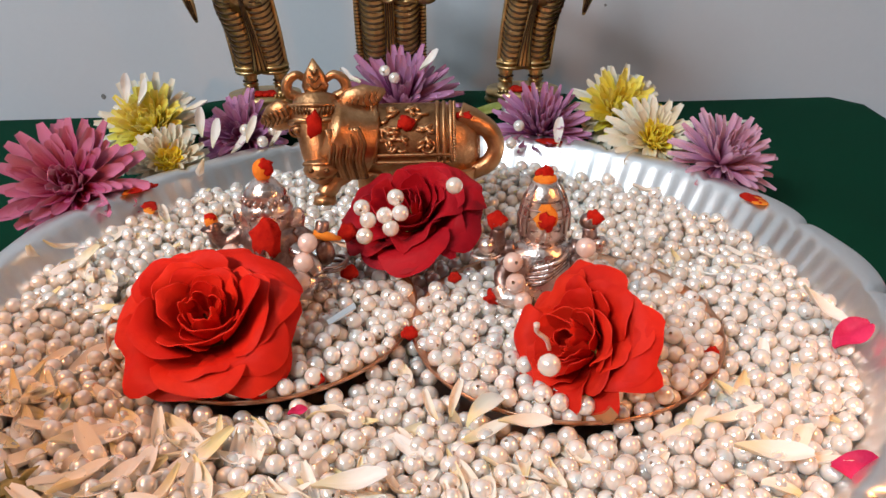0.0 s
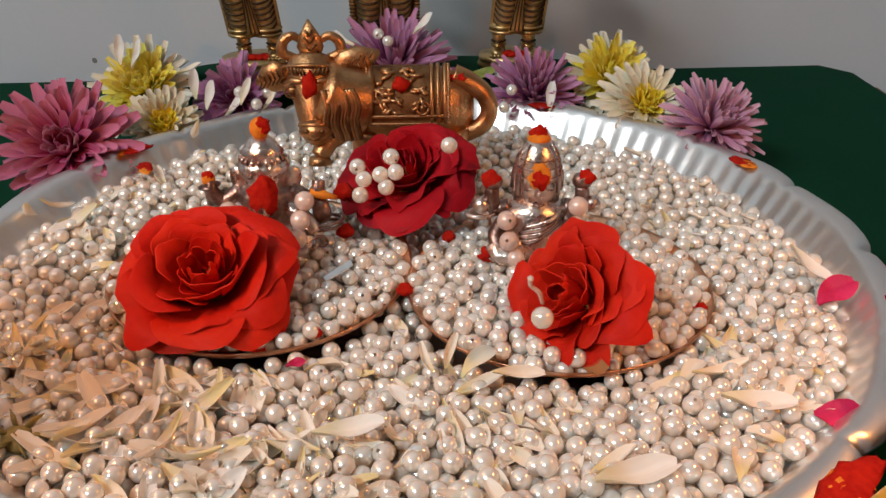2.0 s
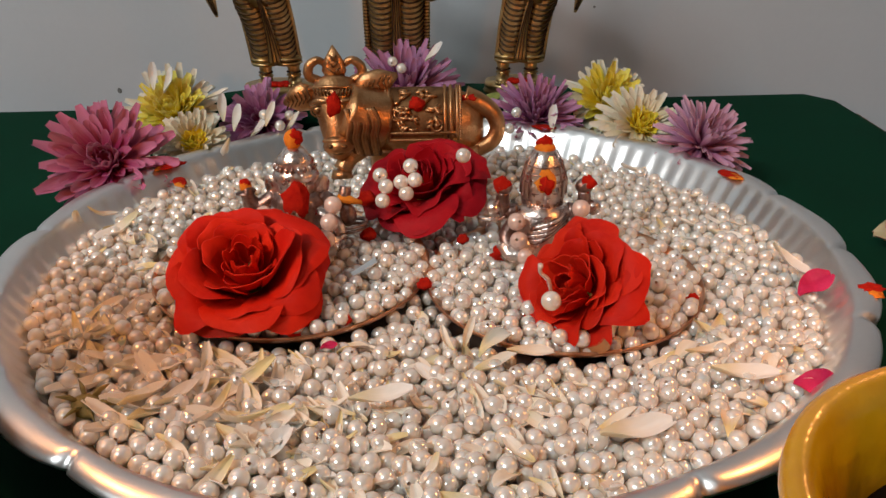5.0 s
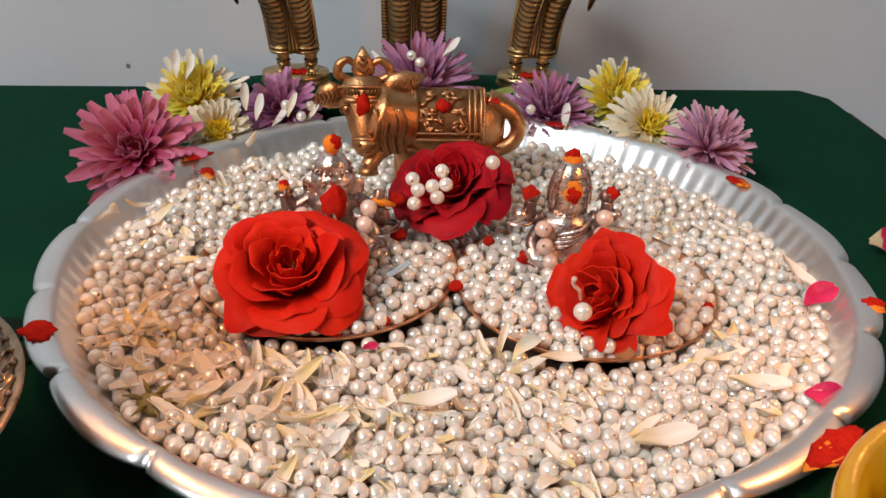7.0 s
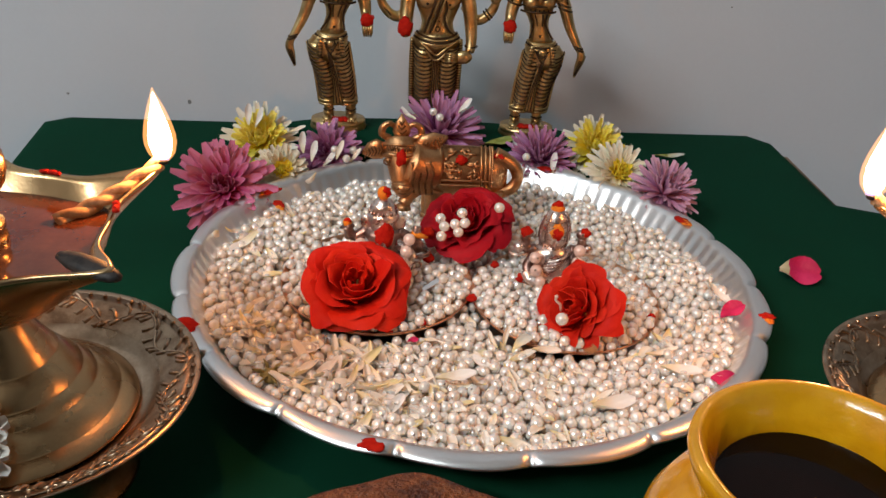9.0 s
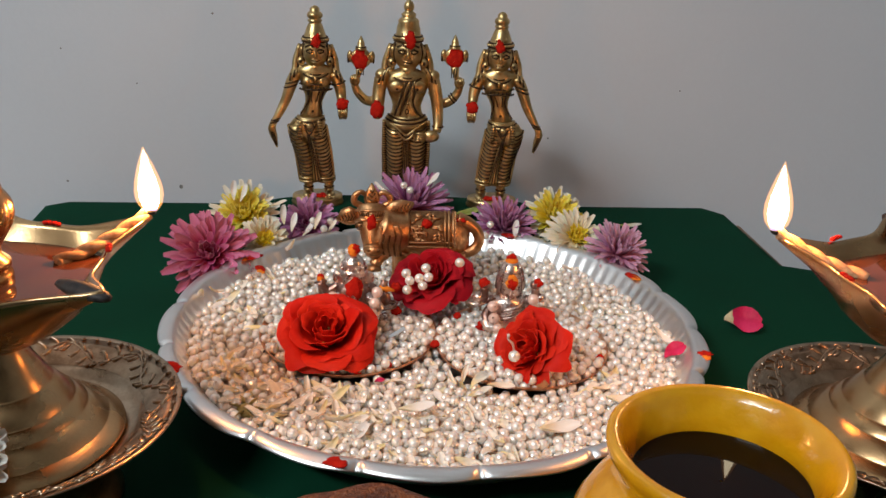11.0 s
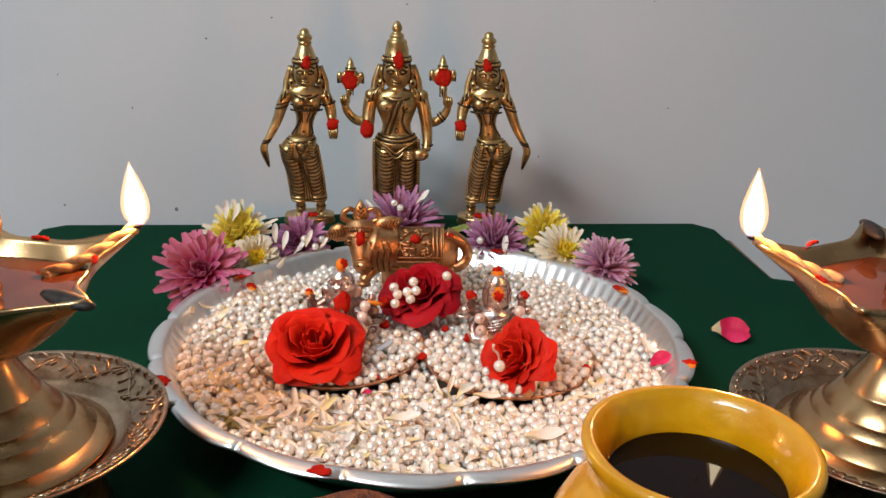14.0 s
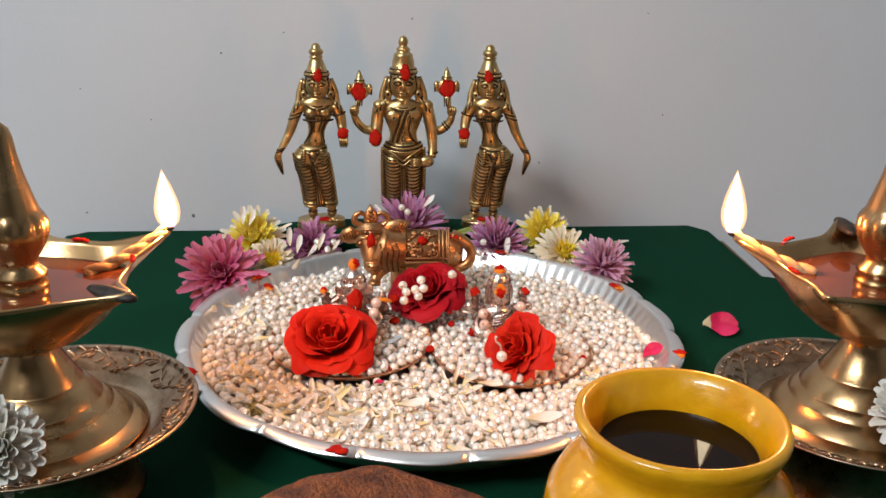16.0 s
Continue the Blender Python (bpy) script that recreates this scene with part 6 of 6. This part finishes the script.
def seated_goddess():
    rs = random.Random(13)
    s = Shape()
    s.stack([(0.0, 0, 0, 0.0125, 0.0090), (0.004, 0, 0, 0.0130, 0.0095), (0.007, 0, 0, 0.0112, 0.0085), (0.011, 0, 0, 0.0094, 0.0074), (0.015, 0, 0, 0.0090, 0.0066), (0.0165, 0, 0, 0.0072, 0.0056), (0.018, 0, 0, 0.0044, 0.0042)], 22, 0)
    for k in range(8):
        u = k / 7
        s.tube(smooth_path([(-0.0070 + 0.0030 * u, -0.0058 - 0.0016 * u, 0.0062 + 0.0008 * k), (-0.0010 + 0.0040 * u, -0.0086, 0.0075 + 0.0010 * k), (0.0064, -0.0050, 0.0120 + 0.0006 * k)], 4), 0.00062, 6, 0 if k % 2 else 1)
    s.ball((0, -0.0010, 0.0225), (0.0056, 0.0056, 0.0070), 0, 18, 12)
    s.ball((0, -0.0066, 0.0212), (0.0009, 0.0010, 0.0018), 0, 8, 6)
    for sx in (-1, 1):
        s.tube([(sx * 0.0011, -0.0058, 0.0228), (sx * 0.0025, -0.0056, 0.0231), (sx * 0.0038, -0.0046, 0.0226)], 0.00042, 6, 1)
    s.tube([(-0.0015, -0.0058, 0.0184), (0, -0.0064, 0.0181), (0.0015, -0.0058, 0.0184)], 0.0005, 6, 1)
    s.stack([(0.0170, 0, 0.0010, 0.0066, 0.0050), (0.0210, 0, 0.0010, 0.0072, 0.0056), (0.0255, 0, 0.0006, 0.0072, 0.0062), (0.0290, 0, 0, 0.0066, 0.0060), (0.0320, 0, 0, 0.0056, 0.0052), (0.0345, 0, 0, 0.0044, 0.0042), (0.0365, 0, 0, 0.0032, 0.0031)], 20, 0)
    for z, r in ((0.0266, 0.0068), (0.0292, 0.0064), (0.0316, 0.0057)):
        s.tube([(r * math.cos(a), 0.94 * r * math.sin(a), z) for a in (2 * math.pi * k / 20 for k in range(21))], 0.00028, 6, 1)
    for k in range(9):
        a = math.pi + math.pi * k / 8
        s.tube([(0.0073 * math.cos(a), 0.0060 * math.sin(a), 0.0215), (0.0073 * math.cos(a), 0.0064 * math.sin(a), 0.0260), (0.0058 * math.cos(a), 0.0054 * math.sin(a), 0.0318), (0.0036 * math.cos(a), 0.0034 * math.sin(a), 0.0360)], 0.00032, 5, 0 if k % 2 else 1) if k not in (3, 4, 5) else None
    s.ball((0, 0, 0.0368), (0.0034, 0.0032, 0.0018), 3, 12, 7)
    dab(s, (0, -0.0004, 0.0384), 0.0020, 8, 2, rs)
    blot(s, (0, -0.0054, 0.0268), (0.0031, 0.0014, 0.0042), 3, 23)
    blot(s, (0, -0.0064, 0.0262), (0.0024, 0.0014, 0.0030), 2, 24)
    for sx in (-1, 1):
        s.tube(smooth_path([(sx * 0.0080, 0, 0.0150), (sx * 0.0122, 0, 0.0150), (sx * 0.0130, -0.001, 0.0190), (sx * 0.0128, -0.001, 0.0220)], 4), spread([0.0026, 0.0025, 0.0022, 0.0020], 4), 10, 1)
        s.ball((sx * 0.0128, -0.001, 0.0238), (0.0030, 0.0026, 0.0026), 1, 12, 8)
        dab(s, (sx * 0.0134, -0.002, 0.0250), 0.0022, 8, 2, rs)
        s.tube(smooth_path([(sx * 0.0080, -0.002, 0.0130), (sx * 0.0120, -0.005, 0.0085), (sx * 0.0110, -0.009, 0.0050)], 4), spread([0.0026, 0.0024, 0.0018], 4), 10, 1)
        s.ball((sx * 0.0160, -0.0016, 0.0165), (0.0026, 0.0025, 0.0027), 0, 12, 9)
        s.tube(smooth_path([(sx * 0.0040, -0.004, 0.0050), (sx * 0.0120, -0.008, 0.0040), (sx * 0.0040, -0.0112, 0.0030)], 4), spread([0.0040, 0.0038, 0.0022], 4), 10, 0)
    s.tube([(-0.0162 + 0.0040 * math.cos(a), -0.002 + 0.0028 * math.sin(a), 0.0140) for a in (2 * math.pi * k / 18 for k in range(19))], 0.0007, 6, 0)
    dab(s, (-0.0142, -0.0080, 0.0030), 0.0022, 9, 2, rs, 1.4)
    return thing("seated_goddess_idol", s.data("seated_goddess_idol", [SILVER, SILVER_DARK, KUMKUM, TURMERIC]), pose(0.0410, 0.0080, 0.0207) @ Matrix.Diagonal((1.10, 1.1, 1.06, 1)), "small silver seated goddess idol daubed with red powder", "idol", "silver idols in the dishes")


elephant_god()
seated_goddess()
for x, y, z, k in ((-0.0568, 0.0060, 0.0372, 1.2), (-0.0325, 0.0060, 0.0405, 1.2), (-0.0338, 0.0030, 0.0352, 1.22), (-0.0350, 0.0010, 0.0296, 1.22), (-0.0560, 0.0040, 0.0315, 1.1),
                   (0.0310, -0.0010, 0.0362, 1.2), (0.0318, -0.0030, 0.0300, 1.2), (0.0338, -0.0045, 0.0246, 1.15), (0.0530, -0.0005, 0.0405, 1.2), (0.0522, -0.0030, 0.0350, 1.2), (0.0500, -0.0050, 0.0300, 1.1)):
    pearl(x, y, z, "pinkish pearl bead strung round a silver idol", "pearls round the idols", k, one_pink)

# ---- pearls on the flowers ----
for x, y, z in ((-0.0165, 0.0200, 0.0460), (-0.0145, 0.0180, 0.0425), (-0.0090, 0.0180, 0.0440), (-0.0040, 0.0180, 0.0448), (-0.0072, 0.0165, 0.0402), (-0.0158, 0.0165, 0.0375), (-0.0055, 0.0210, 0.0490), (0.0135, 0.0215, 0.0525)):
    pearl(x, y, z, "white pearl bead lying on a crimson rose", "pearls on the roses", 1.05)
pearl(0.0362, -0.0540, 0.0345, "white pearl bead resting on a red rose", "pearls on the roses", 1.12)
for x, y, z in ((-0.0172, 0.1580, 0.0548), (-0.0128, 0.1560, 0.0518)):
    pearl(x, y, z, "white pearl bead on a purple chrysanthemum", "pearls on the flowers")
for x, y, z in ((-0.0795, 0.1350, 0.0350), (-0.0720, 0.1330, 0.0300), (0.0440, 0.1400, 0.0330), (0.0400, 0.1330, 0.0270), (-0.068, 0.1400, 0.0330)):
    pearl(x, y, z, "white pearl bead caught among the flowers", "pearls on the flowers")

# ---- loose petals ----
def loose_petal(length, width, cup, curl, mats, tip=0.3):
    s = Shape()
    nu, nv = 5, 9
    pts = []
    for j in range(nv):
        t = j / (nv - 1)
        w = width * 0.5 * (math.sin(math.pi * (0.06 + 0.88 * t)) ** 0.7) * (0.55 + 0.6 * t)
        for i in range(nu):
            u = (i - 2) / 2
            pts.append((length * (t - 0.5), u * w + 0.06 * width * math.sin(4 * t), cup * w * u * u + curl * length * (t - 0.5) ** 2 * 2 + 0.07 * width * math.sin(5 * u + 5 * t) + 0.05 * width * math.sin(9 * t)))
    n = len(pts)
    q = [(j * nu + i, (j + 1) * nu + i, (j + 1) * nu + i + 1, j * nu + i + 1) for j in range(nv - 1) for i in range(nu - 1)]
    edge = list(range(nu)) + [j * nu + nu - 1 for j in range(1, nv)] + [(nv - 1) * nu + i for i in range(nu - 2, -1, -1)] + [j * nu for j in range(nv - 2, 0, -1)]
    low = [(x, y, z - 0.0002) for x, y, z in pts]
    s.add(pts + low, q + [tuple(n + i for i in reversed(f)) for f in q])
    c = len(edge)
    s.add([pts[i] for i in edge] + [low[i] for i in edge], [(i, (i + 1) % c, c + (i + 1) % c, c + i) for i in range(c)])
    for k, f in enumerate(s.f[:2 * len(q)]):
        if (k % len(q)) // (nu - 1) < (nv - 1) * tip and len(mats) > 1:
            s.m[k] = 1
    return s.data("petal", mats)


CREAMS = [loose_petal(0.016, 0.0050, 0.7, 0.14, [LOOSE]), loose_petal(0.018, 0.0036, 1.0, 0.30, [LOOSE]), loose_petal(0.013, 0.0058, 0.6, -0.25, [LOOSE]),
          loose_petal(0.019, 0.0056, 0.7, 0.12, [LOOSE]), loose_petal(0.012, 0.0030, 1.2, 0.40, [LOOSE]), loose_petal(0.017, 0.0064, 0.6, 0.22, [LOOSE_PALE])]
rp = random.Random(21)
made = 0
while made < 300:
    x, y = rp.uniform(-0.128, 0.128), rp.uniform(-0.122, 0.13)
    r = math.hypot(x - PX, y - PY)
    if r > 0.130 or any(math.hypot(x - a, y - b) < c + 0.006 for a, b, c in DISHES):
        continue
    want = 1.0 if y < -0.04 and x < -0.03 else 0.7 if y < -0.045 and x < 0.05 else 0.55 if y < -0.03 else 0.35 if x < -0.085 else 0.10
    if rp.random() > want:
        continue
    z = bed_top(x, y)
    part_m = pose(x, y, z + rp.uniform(-0.0042, -0.0010), rp.uniform(-26, 26), rp.uniform(-22, 18), rp.uniform(0, 360)) @ Matrix.Scale(rp.uniform(0.7, 1.15) if x < -0.03 else rp.uniform(0.55, 0.98), 4)
    thing("petal", rp.choice(CREAMS), part_m, "loose cream flower petal lying on the pearls", "petal", "petals strewn on the pearls")
    made += 1
# stragglers with places of their own
for x, y, z, rx, ry, rz, k, q in ((-0.012, -0.081, 0.0205, 4, -4, 8, 1.25, 5), (-0.091, 0.097, 0.0290, 20, 40, 120, 1.3, 1), (-0.135, 0.034, 0.0240, 20, 45, 110, 1.1, 0), (-0.128, 0.040, 0.0235, 10, 30, 60, 1.0, 1), (0.124, -0.010, 0.0230, -10, 25, -50, 1.25, 5),
                                (0.020, -0.052, 0.0200, 10, -15, 40, 1.2, 2), (0.012, -0.050, 0.0205, 20, -20, 75, 1.2, 4), (0.006, -0.052, 0.0195, 0, -12, 110, 1.1, 4), (0.030, -0.058, 0.0195, 15, 10, 10, 1.1, 0),
                                (0.088, -0.072, 0.0200, 5, 0, -12, 1.3, 5), (0.078, -0.092, 0.0200, 0, 10, 70, 1.2, 2), (0.052, -0.098, 0.0210, 5, 5, 20, 1.5, 5)):
    thing("petal", CREAMS[q], pose(x, y, z, rx, ry, rz) @ Matrix.Scale(k * 0.82, 4), "pale cream petal curled on the pearls", "petal", "petals strewn on the pearls")
# pale petals standing among the purple flowers
for x, y, z, rx, ry, rz in ((-0.100, 0.138, 0.042, 0, -70, 100), (-0.092, 0.133, 0.038, 0, -60, 70), (-0.076, 0.132, 0.040, 20, -55, 60), (-0.082, 0.135, 0.032, 0, -40, 40), (-0.066, 0.137, 0.034, 10, -50, 20), (-0.135, 0.150, 0.055, 0, -75, 90), (-0.128, 0.152, 0.052, 0, -60, 50),
                            (0.062, 0.138, 0.034, 0, -55, 80), (0.004, 0.160, 0.062, 0, -35, 40), (-0.034, 0.160, 0.055, 0, -20, 140), (-0.105, 0.150, 0.045, 10, -20, 10), (0.040, 0.165, 0.034, 0, -50, 110)):
    thing("petal", CREAMS[5 if rx == 0 else 0], pose(x, y, z - 0.004, rx, ry, rz) @ Matrix.Scale(0.8, 4), "pale loose petal standing among the flowers", "petal", "petals among the flowers")
LEAF = loose_petal(0.022, 0.008, 0.3, 0.1, [GREEN])
thing("leaf", LEAF, pose(0.030, 0.172, 0.030, 10, -10, 10), "small green leaf behind the flowers", "leaf")
thing("petal", loose_petal(0.024, 0.006, 0.4, 0.15, [WHITE, GREEN], 0.4), pose(0.167, 0.225, 0.0030, 0, 0, 8), "pale green-white petal lying on the cloth", "petal")

# pink petals
PINKS = [loose_petal(0.020, 0.0165, 0.25, 0.15, [PINK, WHITE], 0.16), loose_petal(0.013, 0.010, 0.3, 0.1, [PINK])]
thing("rose_petal", PINKS[0], pose(0.194, 0.046, 0.0062, 38, 0, -6) @ Matrix.Scale(1.15, 4), "pink rose petal curled at its white base, on the cloth", "petal")
thing("rose_petal", PINKS[1], pose(0.1285, -0.021, 0.0205, 10, -28, 20), "pink petal leaning on the plate wall", "petal")
thing("rose_petal", PINKS[1], pose(0.1050, -0.079, 0.0215, 30, -20, -40) @ Matrix.Scale(0.9, 4), "pink petal tucked under the plate rim", "petal")
thing("rose_petal", PINKS[1], pose(-0.030, -0.0465, 0.0155, 0, 0, 30) @ Matrix.Scale(0.42, 4), "small pink petal under the copper dish", "petal")
# a dry bud among the front pearls
DRY = material("dry_sepal", (0.20, 0.15, 0.035), (0.36, 0.27, 0.09), 0.7, scale=160, fine=900, bump=0.3)
bud = new("dry_bud")
bud.matrix_basis = pose(-0.0905, -0.080, 0.0190, 20, 10, 0)
tagged(bud, "dry olive-brown flower bud among the pearls", "bud")
s = Shape()
s.ball((0, 0, 0), (0.0045, 0.0036, 0.0032), 0, 12, 8)
part("bud_core", s.data("bud_core", [DRY]), bud)
for k in range(6):
    a = k * 1.05
    s = Shape()
    s.tube([(0.002 * math.cos(a), 0.002 * math.sin(a), 0.0015), (0.0045 * math.cos(a), 0.0042 * math.sin(a), 0.0030), (0.0080 * math.cos(a), 0.0070 * math.sin(a), 0.0026)], [0.0009, 0.0012, 0.0003], 6, 0, 0.5)
    part("sepal", s.data("sepal", [DRY]), bud)
# a glass sliver on the pearls of one dish
s = Shape()
s.add([(-0.005, -0.0009, 0), (0.005, -0.0012, 0), (0.0058, 0.0012, 0), (-0.0046, 0.0010, 0), (-0.005, -0.0009, 0.0006), (0.005, -0.0012, 0.0006), (0.0058, 0.0012, 0.0006), (-0.0046, 0.0010, 0.0006)],
      [(3, 2, 1, 0), (4, 5, 6, 7), (0, 1, 5, 4), (1, 2, 6, 5), (2, 3, 7, 6), (3, 0, 4, 7)])
thing("foil_sliver", s.data("foil_sliver", [STEEL], False), pose(-0.0215, -0.010, 0.0236, 12, -14, 38), "small shiny silver sliver lying on pearls", "sliver")


# ---- red powder on the rims ----
def powder(x, y, z, r, stretch, turn, orange, seed):
    s = Shape()
    blot(s, (0, 0, 0), (r * stretch, r, 0.0006), 0, seed)
    if orange:
        blot(s, (-0.7 * r, 0.1 * r, -0.0001), (r * stretch, r * 0.9, 0.0005), 1, seed + 7)
    thing("powder_mark", s.data("powder_mark", [KUMKUM, TURMERIC]), pose(x, y, z, 0, 0, turn), "dab of red kumkum powder on the metal rim", "powder", "powder marks on the plate rim")


for i, (x, y, z, r, st, tn, og) in enumerate([(0.0575, 0.1370, 0.0264, 0.0038, 1.5, -20, 0), (0.1270, 0.0680, 0.0266, 0.0036, 1.7, 120, 1), (0.1395, -0.0350, 0.0266, 0.0036, 1.0, 80, 1), (0.0945, -0.1060, 0.0266, 0.0046, 2.4, 40, 1),
                                              (-0.0460, -0.1300, 0.0266, 0.0034, 1.6, -18, 0), (-0.1310, -0.0540, 0.0266, 0.0050, 1.3, 120, 0), (-0.1130, 0.0890, 0.0264, 0.0040, 1.6, 40, 1), (-0.1080, 0.0800, 0.0220, 0.0030, 1.8, 120, 1)]):
    powder(x, y, z, r, st, tn, og, 40 + i)
# powder fallen into the dishes
for i, (x, y, z, r) in enumerate([(-0.022, 0.018, 0.0235, 0.0030), (-0.0225, 0.0250, 0.0350, 0.0034), (-0.0010, -0.0140, 0.0195, 0.0025), (-0.0260, -0.0355, 0.0185, 0.0022), (0.0130, 0.0160, 0.0220, 0.0022), (0.0865, -0.0260, 0.0190, 0.0020)]):
    rs = random.Random(70 + i)
    s = Shape()
    dab(s, (0, 0, 0), r * 0.7, 8, 0, rs, 1.3)
    thing("powder_clump", s.data("powder_clump", [KUMKUM]), pose(x, y, z), "small clump of red kumkum powder", "powder", "clumps of red powder")

# ---- white flowers at the lamp feet ----
mum((LX + 0.000, LY - 0.044, 0.0500), (0.25, -0.75, 0.6), 0.019, WHITE, WHITE, "white chrysanthemum tucked against a lamp foot", POM, 31, 0.32, CREAM, "white flowers at the lamps")
mum((RX + 0.003, RY - 0.036, 0.0560), (-0.35, -0.75, 0.5), 0.016, WHITE, WHITE, "white chrysanthemum tucked against a lamp foot", POM, 32, 0.32, CREAM, "white flowers at the lamps")

# ---- dark patches on the cloth ----
CLOTH_PATCH = material("dark_patch", (0.0008, 0.010, 0.005), (0.0012, 0.014, 0.007), 0.7, scale=60, fine=1800, bump=0.2, depth=0.0003, spec=0.1)
# thin ovals of a darker green, laid just over the cloth
for x, y, rx, ry, turn, seed in ((-0.172, -0.018, 0.020, 0.011, 12, 91), (-0.150, -0.030, 0.009, 0.006, 40, 92)):
    s = Shape()
    ring = [(1 + 0.16 * noise.noise(Vector((2.2 * math.cos(a), 2.2 * math.sin(a), seed)))) for a in (2 * math.pi * i / 48 for i in range(48))]
    s.loft([[(rx * q * g * math.cos(2 * math.pi * i / 48), ry * q * g * math.sin(2 * math.pi * i / 48), h) for i, g in enumerate(ring)] for q, h in ((1.0, 0.0), (0.97, 0.00025), (0.6, 0.0003), (0.02, 0.0003))])
    thing("dark_patch", s.data("dark_patch", [CLOTH_PATCH]), pose(x, y, 0.0003, 0, 0, turn), "dark flat patch on the green cloth", "stain", "oil stains on the cloth")
